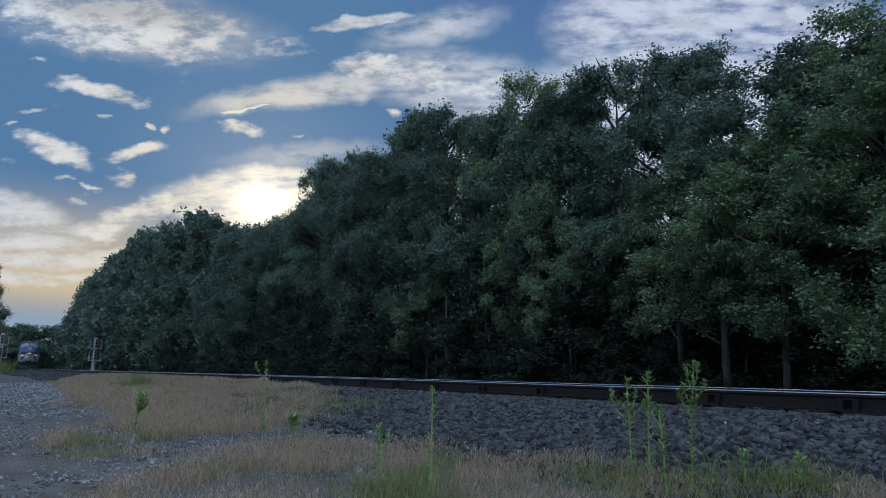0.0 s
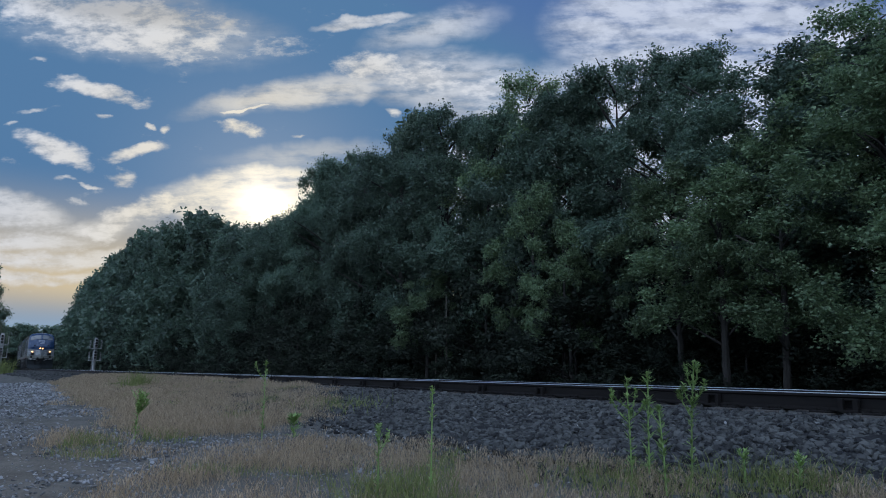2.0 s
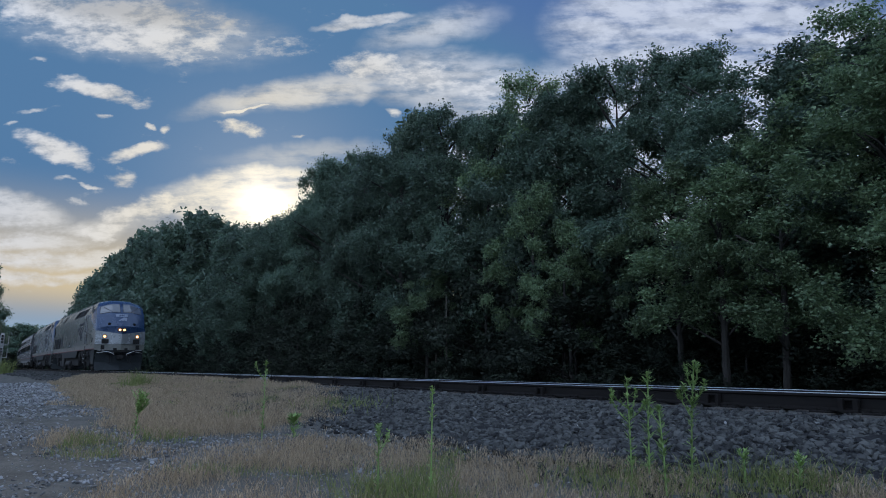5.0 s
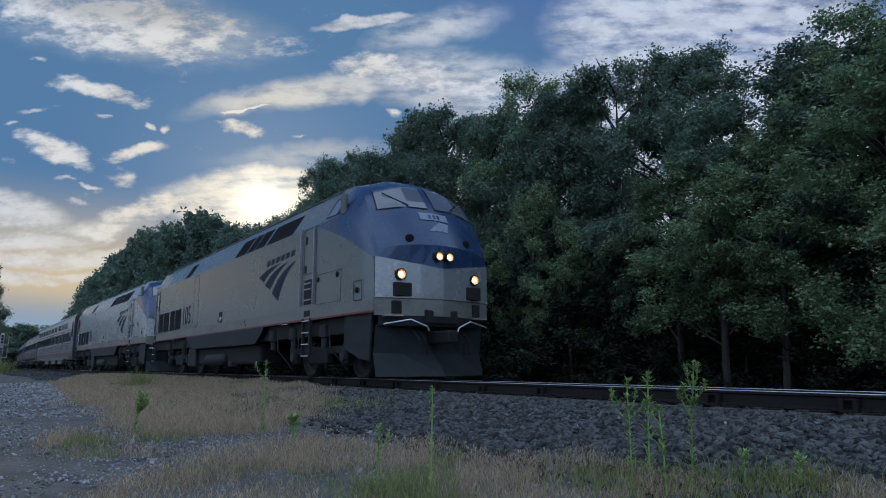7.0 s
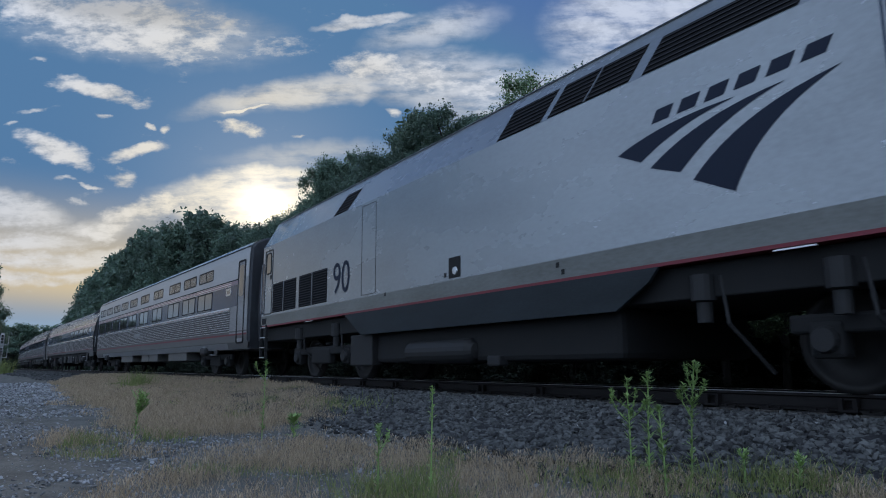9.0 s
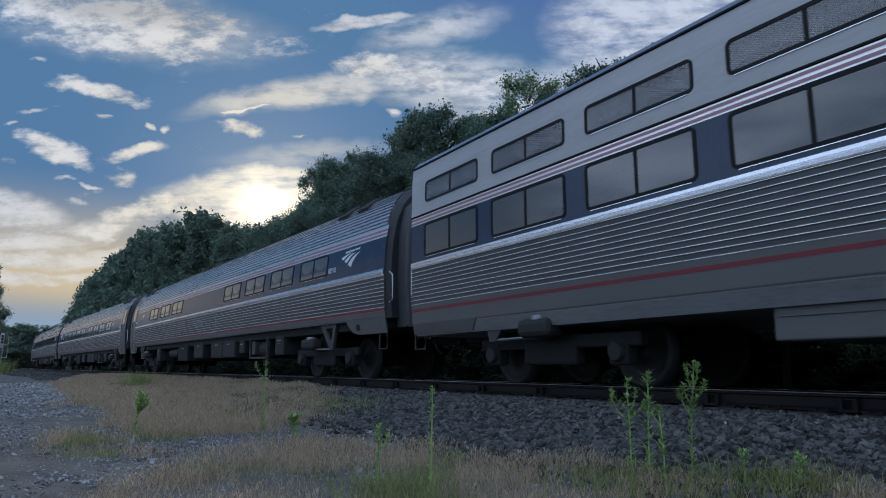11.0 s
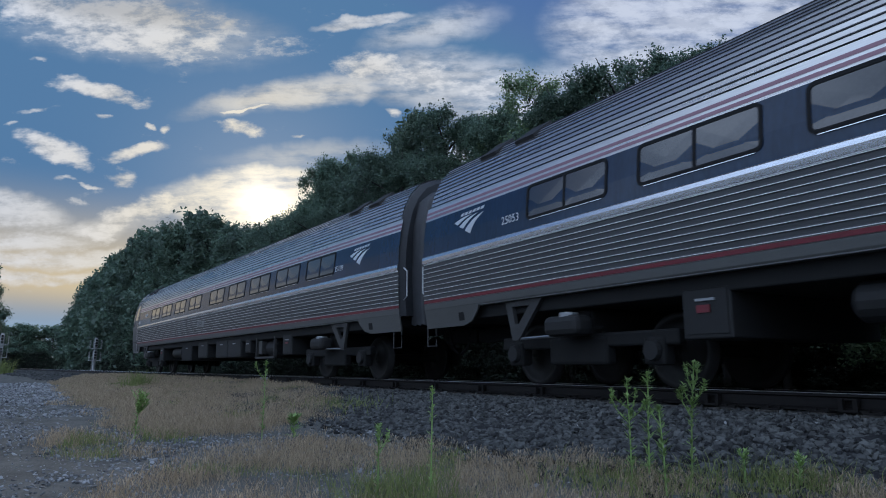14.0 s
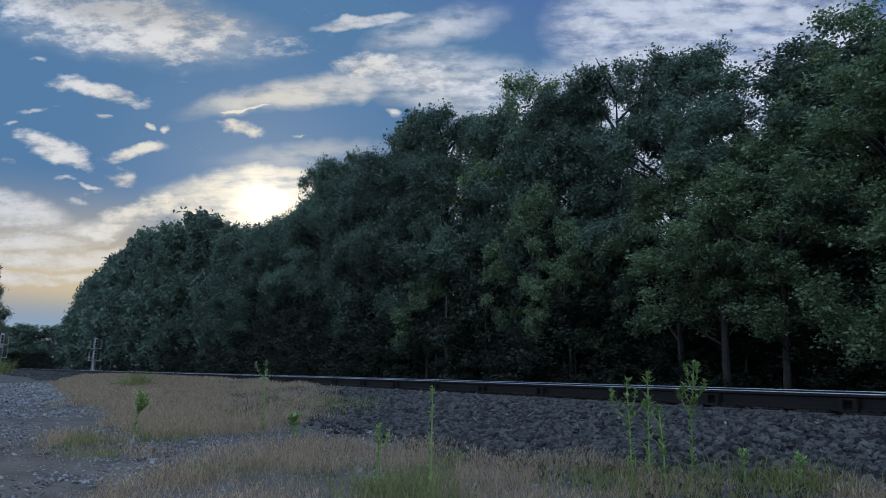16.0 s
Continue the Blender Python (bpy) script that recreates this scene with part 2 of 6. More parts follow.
M_RED = material("red_stripe", (0.19, 0.012, 0.022), 0.5, 0.0, (0.12, 0.012, 0.018), 2)
M_PINK = material("faded_red_stripe", (0.31, 0.17, 0.20), 0.4, 0.2)
M_WHITE = material("off_white_paint", (0.40, 0.40, 0.40), 0.38, 0.0, (0.33, 0.325, 0.32), 1.0, (0.3, 1, 1.5), 0.01, 20, coat=0.1)
M_SILL = material("pale_grey_sill", (0.105, 0.105, 0.10), 0.5, 0.1, (0.085, 0.084, 0.08), 1.5, (0.3, 1, 2), 0.03)
M_UNDER = material("black_underframe", (0.006, 0.006, 0.0065), 0.85, 0.0, (0.009, 0.0085, 0.008), 3, (1, 1, 1), 0.1)
M_UNDER_GREY = material("dusty_grey_equipment", (0.017, 0.017, 0.018), 0.7, 0.1, (0.015, 0.0145, 0.014), 4, (1, 1, 1), 0.08)
M_SKIRT = material("slate_tank_paint", (0.027, 0.034, 0.038), 0.6, 0.0, (0.018, 0.022, 0.024), 2, (0.4, 1, 1.5), 0.04, spec=0.2)
M_WHEEL = material("wheel_steel", (0.022, 0.02, 0.019), 0.65, 0.3, (0.012, 0.011, 0.01), 6)
M_BRACKET = material("dark_bracket_paint", (0.05, 0.05, 0.05), 0.6, 0.1, (0.028, 0.027, 0.026), 4)
# the car ends take a darker tone than the sides
M_CAR_END = material("dark_car_end", (0.035, 0.038, 0.044), 0.55, 0.2, (0.02, 0.021, 0.024), 2.5)
M_GLASS = material("tinted_window_glass", (0.05, 0.047, 0.046), 0.06, 0.0, (0.036, 0.034, 0.033), 0.7, spec=0.8, coat=0.6)
# base colour lifted to stand for the bright sky mirrored in the panes
M_SCREEN = material("sky_toned_cab_glass", (0.12, 0.13, 0.15), 0.08, 0.0, (0.09, 0.10, 0.115), 0.7, spec=0.8, coat=0.8)
M_RUBBER = material("black_rubber", (0.008, 0.008, 0.009), 0.6, spec=0.2)
M_LOUVRE = material("dark_grille", (0.010, 0.010, 0.011), 0.85, 0.0, spec=0.15)
M_SLAT = material("grille_slat", (0.03, 0.03, 0.033), 0.8, 0.0, spec=0.15)
# the bowl glows by itself to give the lens its orange halo
M_HALO_BOWL = lamp_glow("halo_lamp_bowl", (1.0, 0.30, 0.05), 0.6)
# roof ridges are darker than the steel field between them
M_ROOFLINE = material("dark_roof_ridge", (0.055, 0.055, 0.058), 0.5, 0.5)
M_GRIMY = material("grimy_silver_paint", (0.135, 0.152, 0.15), 0.27, 0.3, (0.09, 0.099, 0.094), 0.5, (0.5, 1, 0.7), 0.0, 12, rough_var=0.08, coat=0.1)
M_DIAPH = material("grey_diaphragm", (0.06, 0.062, 0.068), 0.6, 0.1, (0.04, 0.04, 0.043), 3, (1, 1, 1), 0.1)
M_BRIGHT = material("bare_grab_iron", (0.6, 0.6, 0.6), 0.35, 0.7)
M_LAMP = lamp_glow("lit_headlamp", (1.0, 0.47, 0.15), 6.0)
M_AMBER_SIGN = material("yellow_notice", (0.55, 0.38, 0.05), 0.5)


# ---- building helpers ----
def part(name, bm, mtl, parent=None, label="", smooth=False):
    """Links a bmesh as one mesh object."""
    me = bpy.data.meshes.new(name)
    bm.normal_update()
    bm.to_mesh(me)
    bm.free()
    for m in (mtl if isinstance(mtl, (list, tuple)) else [mtl]):
        me.materials.append(m)
    if smooth:
        for p in me.polygons:
            p.use_smooth = True
    ob = new(name, me)
    ob.parent = parent
    return tagged(ob, label)


def faces(verts, quads, index=None):
    bm = bmesh.new()
    vs = [bm.verts.new(v) for v in verts]
    for i, q in enumerate(quads):
        try:
            f = bm.faces.new([vs[k] for k in q])
            if index:
                f.material_index = index[i]
        except ValueError:
            pass
    bmesh.ops.recalc_face_normals(bm, faces=bm.faces)
    return bm


def box(x0, x1, y0, y1, z0, z1, bevel=0.0, bm=None):
    own = bmesh.new()
    bmesh.ops.create_cube(own, size=1)
    for v in own.verts:
        v.co = ((x0 + x1) / 2 + v.co.x * (x1 - x0), (y0 + y1) / 2 + v.co.y * (y1 - y0), (z0 + z1) / 2 + v.co.z * (z1 - z0))
    if bevel:
        bmesh.ops.bevel(own, geom=own.edges[:], offset=bevel, segments=2, affect="EDGES", profile=0.5)
    if bm is None:
        return own
    return join(bm, own)


def join(bm, other):
    me = bpy.data.meshes.new("join")
    other.to_mesh(me)
    other.free()
    bm.from_mesh(me)
    bpy.data.meshes.remove(me)
    return bm


def tube(points, r, n=6, bm=None):
    """A round bar along the points."""
    bm = bm or bmesh.new()
    rings, last = [], None
    for i, p in enumerate(points):
        p = Vector(p)
        d = (Vector(points[min(i + 1, len(points) - 1)]) - Vector(points[max(i - 1, 0)])).normalized()
        u = d.cross(Vector((0, 0, 1)) if abs(d.z) < 0.9 else Vector((1, 0, 0))).normalized()
        w = d.cross(u)
        rr = r[i] if isinstance(r, (list, tuple)) else r
        rings.append([bm.verts.new(p + (u * math.cos(k * math.tau / n) + w * math.sin(k * math.tau / n)) * rr) for k in range(n)])
    for a, b in zip(rings, rings[1:]):
        for k in range(n):
            bm.faces.new((a[k], a[(k + 1) % n], b[(k + 1) % n], b[k]))
    bm.faces.new(rings[0][::-1])
    bm.faces.new(rings[-1])
    return bm


def disc_lathe(profile, n=24, axis="Y"):
    """A turned body: profile of (radius, along), about the axis."""
    vs, fs, k = [], [], len(profile)
    for i in range(n):
        a = math.tau * i / n
        for r, h in profile:
            c, s = r * math.cos(a), r * math.sin(a)
            vs.append({"Y": (c, h, s), "X": (h, c, s), "Z": (c, s, h)}[axis])
    for i in range(n):
        for j in range(k - 1):
            fs.append((i * k + j, i * k + j + 1, (i + 1) % n * k + j + 1, (i + 1) % n * k + j))
    return faces(vs, fs)


def moved(bm, dx, dy, dz):
    for v in bm.verts:
        v.co += Vector((dx, dy, dz))
    return bm


def outline(x0, x1, z0, z1, r, n=4):
    """Points of a rounded rectangle."""
    pts = []
    for cx, cz, a0 in ((x1 - r, z1 - r, 0), (x0 + r, z1 - r, 90), (x0 + r, z0 + r, 180), (x1 - r, z0 + r, 270)):
        for k in range(n + 1):
            a = math.radians(a0 + 90 * k / n)
            pts.append((cx + r * math.cos(a), cz + r * math.sin(a)))
    return pts


class Side:
    """A car's side: its half width by height, to lay things on it."""
    def __init__(self, profile, flip=1):
        self.z = [q[1] for q in profile]
        self.y = [q[0] for q in profile]
        self.flip = flip

    def at(self, x, z, off=0.0):
        return (x, -self.flip * (np.interp(z, self.z, self.y) + off), z)

    def patch(self, pts, off=0.006, thick=0.006):
        """A thin plate of that outline on the side."""
        n = len(pts)
        cx, cz = sum(p[0] for p in pts) / n, sum(p[1] for p in pts) / n
        vs = [self.at(x, z, off) for x, z in pts] + [self.at(x, z, off - thick) for x, z in pts] + [self.at(cx, cz, off)]
        return faces(vs, [(i, (i + 1) % n, 2 * n) for i in range(n)] + [(i, (i + 1) % n, n + (i + 1) % n, n + i) for i in range(n)])

    def ring(self, pts, inner, off=0.012, thick=0.03):
        n = len(pts)
        vs = [self.at(*p, off) for p in pts] + [self.at(*p, off) for p in inner] + [self.at(*p, off - thick) for p in inner] + [self.at(*p, off - thick) for p in pts]
        q = []
        for i in range(n):
            j = (i + 1) % n
            q += [(i, j, n + j, n + i), (n + i, n + j, 2 * n + j, 2 * n + i), (i, j, 3 * n + j, 3 * n + i)]
        return faces(vs, q)

    def strip(self, x0, x1, rows, xs=()):
        """A band along the car; rows of (z, offset)."""
        cols = [x0, *xs, x1]
        vs = [self.at(x, z, o) for x in cols for z, o in rows]
        k = len(rows)
        return faces(vs, [(i * k + j, i * k + j + 1, (i + 1) * k + j + 1, (i + 1) * k + j) for i in range(len(cols) - 1) for j in range(k - 1)])


def lettering(name, text, size, x, z, side, mtl, parent, label="", stretch=1.0, off=0.008):
    cu = bpy.data.curves.new(name, "FONT")
    cu.body, cu.size = text, size
    tmp = bpy.data.objects.new(name, cu)
    me = bpy.data.meshes.new_from_object(tmp)
    bpy.data.objects.remove(tmp)
    for v in me.vertices:
        v.co = side.at(x + v.co.x * stretch, z + v.co.y, off)
    me.materials.append(mtl)
    ob = new(name, me)
    ob.parent = parent
    return tagged(ob, label)


def emblem(side, x, z, w, h, mtl, parent, label):
    """Three swept stripes that fan out downwards, with a row of slanted bars above."""
    def bez(a, c, b, t):
        return tuple((1 - t) ** 2 * a[k] + 2 * t * (1 - t) * c[k] + t * t * b[k] for k in (0, 1))
    for (b0, b1), c0, c1, tip in (
            (((0.0, 0.83), (0.13, 0.66)), (0.26, 1.08), (0.33, 0.98), (0.60, 1.05)),
            (((0.18, 0.55), (0.33, 0.40)), (0.42, 0.98), (0.52, 0.88), (0.80, 1.03)),
            (((0.39, 0.27), (0.57, 0.03)), (0.60, 0.86), (0.69, 0.72), (1.0, 1.0))):
        up = [bez(b0, c0, tip, k / 10) for k in range(11)]
        dn = [bez(b1, c1, tip, k / 10) for k in range(10)]
        vs, q = [], []
        for k in range(10):
            vs += [side.at(x + up[k][0] * w, z + up[k][1] * h, 0.007), side.at(x + dn[k][0] * w, z + dn[k][1] * h, 0.007)]
        vs.append(side.at(x + tip[0] * w, z + tip[1] * h, 0.007))
        q = [(2 * k, 2 * k + 2, 2 * k + 3, 2 * k + 1) for k in range(9)] + [(18, 20, 19)]
        part("emblem_stripe", faces(vs, q), mtl, parent, label)
    for k in range(6):
        x0, z0 = x + (0.20 + 0.132 * k) * w, z + (1.09 + 0.012 * k) * h
        bw, bh, sl = 0.088 * w, 0.15 * h, 0.030 * w
        part("emblem_bar", side.patch([(x0, z0), (x0 + bw, z0 + 0.01 * h), (x0 + bw + sl, z0 + bh + 0.01 * h), (x0 + sl, z0 + bh)], 0.007, 0.005), mtl, parent, label)


def window(side, x0, x1, z0, z1, parent, r=0.09, mullion=True, frame_m=None, label="dark tinted window with black rubber surround"):
    o = outline(x0, x1, z0, z1, r)
    e = 0.042
    i = outline(x0 + e, x1 - e, z0 + e, z1 - e, max(r - e, 0.02))
    w = part("window", side.ring(o, i, 0.014, 0.02), frame_m or M_RUBBER, parent, label)
    xm = (x0 + x1) / 2
    spans = [(x0 + e * 0.6, xm), (xm, x1 - e * 0.6)] if mullion else [(x0 + e * 0.6, x1 - e * 0.6)]
    for a, b in spans:
        part("pane", side.patch(outline(a, b, z0 + e * 0.6, z1 - e * 0.6, 0.02, 2), 0.006, 0.004), M_GLASS, w)
    if mullion:
        part("mullion", side.patch([(xm - 0.022, z0 + e), (xm + 0.022, z0 + e), (xm + 0.022, z1 - e), (xm - 0.022, z1 - e)], 0.013, 0.01), M_RUBBER, w)
    # bright bead under the surround
    part("bead", side.patch([(x0 + r, z0 - 0.01), (x1 - r, z0 - 0.01), (x1 - r, z0 - 0.002), (x0 + r, z0 - 0.002)], 0.016, 0.012), M_RIDGE, w)
    return w


def thing(name, label, category, group=""):
    ob = new(name)
    ob.empty_display_size = 0.2
    return tagged(ob, label, category, group)


WHEELS = []   # (wheelset, radius) that turn as the train runs


def wheelset_mesh(r):
    prof = [(0.0, -0.82), (0.10, -0.82), (0.11, -0.80), (0.20, -0.77), (r * 0.80, -0.74), (r * 0.82, -0.79), (r * 0.99, -0.79), (r, -0.70), (r + 0.028, -0.68), (r + 0.02, -0.655), (r * 0.82, -0.655), (r * 0.78, -0.70), (0.13, -0.68), (0.085, -0.62), (0.085, 0.62), (0.13, 0.68), (r * 0.78, 0.70), (r * 0.82, 0.655), (r + 0.02, 0.655), (r + 0.028, 0.68), (r, 0.70), (r * 0.99, 0.79), (r * 0.82, 0.79), (r * 0.8, 0.74), (0.2, 0.77), (0.1, 0.82), (0.0, 0.82)]
    bm = disc_lathe(prof, 28)
    for k in range(3):
        a = math.tau * k / 3
        for y in (-0.81, 0.81):
            box(0.06 * math.cos(a) - 0.018, 0.06 * math.cos(a) + 0.018, y - 0.02, y + 0.02, 0.06 * math.sin(a) - 0.018, 0.06 * math.sin(a) + 0.018, 0, bm)
    me = bpy.data.meshes.new("wheelset")
    bm.to_mesh(me)
    bm.free()
    me.materials.append(M_WHEEL)
    for p in me.polygons:
        p.use_smooth = True
    return me


def bogie(parent, xc, half, r, me, wide=1.12, label="dark four-wheel bogie"):
    """Side frames with axle boxes and springs, and two turning wheelsets."""
    for sd in (-1, 1):
        y = sd * wide
        bm = bmesh.new()
        box(xc - half - 0.35, xc + half + 0.35, y - 0.07, y + 0.07, r + 0.06, r + 0.24, 0.03, bm)
        box(xc - 0.55, xc + 0.55, y - 0.09, y + 0.09, r - 0.16, r + 0.2, 0.04, bm)
        for dx in (-half, half):
            box(xc + dx - 0.16, xc + dx + 0.16, y - 0.1, y + 0.1, r - 0.17, r + 0.17, 0.04, bm)
        part("bogie_frame", bm, M_UNDER, parent, label)
        for dx in (-0.3, 0.3):
            sp = [(xc + dx + 0.085 * math.cos(a * 0.9), y - sd * 0.02 + 0.085 * math.sin(a * 0.9), r - 0.12 + a * 0.0125) for a in range(36)]
            part("coil_spring", tube(sp, 0.02, 5), M_UNDER_GREY, parent)
        for dx in (-half, half):
            part("axle_box", moved(disc_lathe([(0.0, y + sd * 0.16), (0.11, y + sd * 0.16), (0.13, y + sd * 0.12), (0.13, y)], 14), xc + dx, 0, r), M_UNDER_GREY, parent)
    for dx in (-half, half):
        ob = new("wheelset", me)
        ob.parent = parent
        WHEELS.append((ob, r, xc + dx))


# ---- ground, ballast and track ----
def leafy(name, col, col2, thin=0.35, rough=0.55, gloss=0.25):
    """Leaf or grass: partly see-through to light, varied leaf by leaf."""
    m = bpy.data.materials.new(name)
    m.use_nodes = True
    nt = m.node_tree
    b = nt.nodes["Principled BSDF"]
    geo, ramp = nt.nodes.new("ShaderNodeNewGeometry"), nt.nodes.new("ShaderNodeValToRGB")
    ramp.color_ramp.elements[0].color, ramp.color_ramp.elements[1].color = (*col2, 1), (*col, 1)
    oi, hs, mr = nt.nodes.new("ShaderNodeObjectInfo"), nt.nodes.new("ShaderNodeHueSaturation"), nt.nodes.new("ShaderNodeMapRange")
    mr.inputs[3].default_value, mr.inputs[4].default_value = 0.75, 1.3
    nt.links.new(oi.outputs["Random"], mr.inputs[0])
    nt.links.new(mr.outputs[0], hs.inputs["Value"])
    nt.links.new(geo.outputs["Random Per Island"], ramp.inputs[0])
    nt.links.new(ramp.outputs[0], hs.inputs["Color"])
    nt.links.new(hs.outputs[0], b.inputs["Base Color"])
    b.inputs["Roughness"].default_value = rough
    b.inputs["Specular IOR Level"].default_value = gloss
    tr, mix = nt.nodes.new("ShaderNodeBsdfTranslucent"), nt.nodes.new("ShaderNodeMixShader")
    nt.links.new(hs.outputs[0], tr.inputs[0])
    mix.inputs[0].default_value = thin
    nt.links.new(b.outputs[0], mix.inputs[1])
    nt.links.new(tr.outputs[0], mix.inputs[2])
    nt.links.new(mix.outputs[0], nt.nodes["Material Output"].inputs[0])
    return m


M_SOIL = material("dusty_stony_soil", (0.165, 0.158, 0.143), 0.92, 0.0, (0.068, 0.066, 0.058), 1.6, (1, 1.6, 1), 1.0, 38, spec=0.15)
M_STONE = leafy("grey_ballast_stone", (0.092, 0.094, 0.090), (0.008, 0.008, 0.009), 0.0, 0.65, 0.3)
M_BED = material("dark_ballast_bed", (0.034, 0.034, 0.036), 0.9, 0.0, (0.012, 0.012, 0.013), 9, (1, 1, 1), 0.8, 45, spec=0.2)
M_GRAVEL = leafy("road_gravel", (0.33, 0.335, 0.34), (0.07, 0.07, 0.073), 0.0, 0.7)
M_RAIL_TOP = material("worn_rail_head", (0.85, 0.85, 0.86), 0.45, 0.9, (0.7, 0.7, 0.7), 2, (0.2, 1, 1))
M_RAIL = material("brown_rail_steel", (0.015, 0.013, 0.0125), 0.65, 0.2, (0.02, 0.018, 0.017), 4, (0.4, 1, 1), 0.1, spec=0.15)
M_TIE = material("weathered_sleeper_wood", (0.085, 0.075, 0.065), 0.85, 0.0, (0.045, 0.04, 0.036), 3, (1, 6, 6), 0.3)
M_DRY = leafy("dry_grass", (0.64, 0.50, 0.345), (0.31, 0.235, 0.155), 0.35, 0.75, 0.1)
M_GREEN = leafy("green_grass", (0.30, 0.34, 0.12), (0.16, 0.19, 0.07), 0.35, 0.65)
M_WEED = leafy("weed_leaf", (0.34, 0.47, 0.17), (0.20, 0.30, 0.10), 0.35, 0.5)
M_LEAF = leafy("tree_leaf", (0.135, 0.20, 0.135), (0.07, 0.115, 0.088), 0.38, 0.45, 0.5)
M_LEAF_PALE = leafy("pale_tree_leaf", (0.19, 0.27, 0.135), (0.10, 0.155, 0.085), 0.35, 0.45, 0.5)
# leaf colour darkened to put the wood's shade into shrubs and undergrowth
M_SHADED_BRAMBLE = leafy("shaded_bramble_leaf", (0.042, 0.055, 0.038), (0.018, 0.024, 0.018), 0.25, 0.7)
M_BARK = material("grey_bark", (0.05, 0.045, 0.04), 0.9, 0.0, (0.028, 0.025, 0.022), 6, (1, 1, 0.3), 0.5)
M_TWIG = material("bare_pale_twig", (0.20, 0.18, 0.155), 0.8, 0.0, (0.13, 0.12, 0.10), 6)
M_SIGNAL = material("pale_signal_metal", (0.42, 0.42, 0.42), 0.5, 0.4, (0.3, 0.3, 0.3), 4)

BANK = [(-9000, -0.56), (0.0, -0.57), (2.5, -0.55), (3.5, -0.47), (4.5, -0.37), (5.4, -0.26), (5.85, -0.215), (9.1, -0.215), (9.8, -0.4), (10.8, -0.62), (9000, -0.62)]


def lat_of(x, y):
    """Distance of a place across the line, counted as it is at its nearest point to the eye."""
    return y - np.interp(x, _tx, _ty) + TRACK_Y


def ground_z(x, y):
    return np.interp(lat_of(x, y), [q[0] for q in BANK], [q[1] for q in BANK])


def raw(name, verts, polys, mtl, smooth=False):
    me = bpy.data.meshes.new(name)
    me.from_pydata(verts, [], polys)
    me.materials.append(mtl)
    if smooth:
        me.polygons.foreach_set("use_smooth", [True] * len(me.polygons))
    return me


gx = [-4000, -1500, -700, -480] + list(range(-400, -60, 10)) + list(np.arange(-60, 12, 0.5)) + list(range(12, 120, 12)) + [300, 1500, 4000]
gl = [-4000, -1200, -300, -80, -25, -10, -5] + list(np.arange(-3, 6.0, 0.25)) + [6.6, 7.45, 8.3, 9.1, 9.8, 10.8, 14, 25, 80, 300, 1200, 4000]
gv, gf = [], []
for x in gx:
    off = np.interp(x, _tx, _ty) - TRACK_Y
    for l in gl:
        y = l + off
        z = np.interp(l, [q[0] for q in BANK], [q[1] for q in BANK])
        if -5 < l < 5.5 and abs(x) < 60:
            z += 0.035 * noise.noise((x * 0.6, y * 0.6, 0)) + 0.02 * noise.noise((x * 2, y * 2, 3))
        gv.append((x, y, z))
n = len(gl)
gf = [(i * n + j, (i + 1) * n + j, (i + 1) * n + j + 1, i * n + j + 1) for i in range(len(gx) - 1) for j in range(n - 1)]
ground_me = raw("ground", gv, gf, M_SOIL, True)
ground_me.materials.append(M_BED)
ground_me.polygons.foreach_set("material_index", [1 if 3.2 <= gl[k % (n - 1)] < 9.9 and abs(gv[f[0]][0]) < 450 else 0 for k, f in enumerate(gf)])
tagged(new("ground", ground_me), "grey stony soil beside the railway line", "ground", kind="structure")


def scatter(name, places, mtl, label, flat=0.7):
    """Many angular stones in one mesh; places of (x, y, z, size)."""
    rng = np.random.default_rng(5)
    ico = bmesh.new()
    bmesh.ops.create_icosphere(ico, subdivisions=1, radius=1)
    bv = np.array([v.co[:] for v in ico.verts])
    bf = [[v.index for v in f.verts] for f in ico.faces]
    ico.free()
    # fewer corners: crush a ball into blocky splinters
    shapes = [np.clip(bv * rng.uniform(0.55, 1.5, bv.shape), -rng.uniform(0.45, 0.8, 3), rng.uniform(0.45, 0.8, 3)) for _ in range(12)]
    vs, fs = [], []
    for k, (x, y, z, s) in enumerate(places):
        q = shapes[k % 12] * s * np.array([rng.uniform(0.8, 1.35), rng.uniform(0.7, 1.1), flat * rng.uniform(0.7, 1.2)])
        a, t = rng.uniform(0, 6.28), rng.uniform(-0.95, 0.95)
        ca, sa, ct, st = math.cos(a), math.sin(a), math.cos(t), math.sin(t)
        q = q @ np.array([[ct, 0, st], [0, 1, 0], [-st, 0, ct]]) @ np.array([[ca, sa, 0], [-sa, ca, 0], [0, 0, 1]])
        o = len(vs)
        vs.extend((q + (x, y, z)).tolist())
        fs.extend([[i + o for i in f] for f in bf])
    return tagged(new(name, raw(name, vs, fs, mtl)), label, "gravel", kind="stuff")


rng = np.random.default_rng(11)
places = []
for x0, x1, count, size in ((-9, 1.5, 19000, 0.037), (-20, -9, 10500, 0.042), (-48, -20, 6000, 0.055), (-110, -48, 2200, 0.08)):
    for _ in range(count):
        x = rng.uniform(x0, x1)
        l = rng.choice([rng.uniform(3.3, 6.0), rng.uniform(2.9, 6.2), rng.uniform(5.2, 9.2)], p=[0.62, 0.2, 0.18])
        y = l - TRACK_Y + np.interp(x, _tx, _ty)
        places.append((x, y, ground_z(x, y) + size * 0.25, size * rng.uniform(0.55, 1.45)))
scatter("ballast", places, M_STONE, "dark grey crushed stone ballast heaped along the track", 0.75)


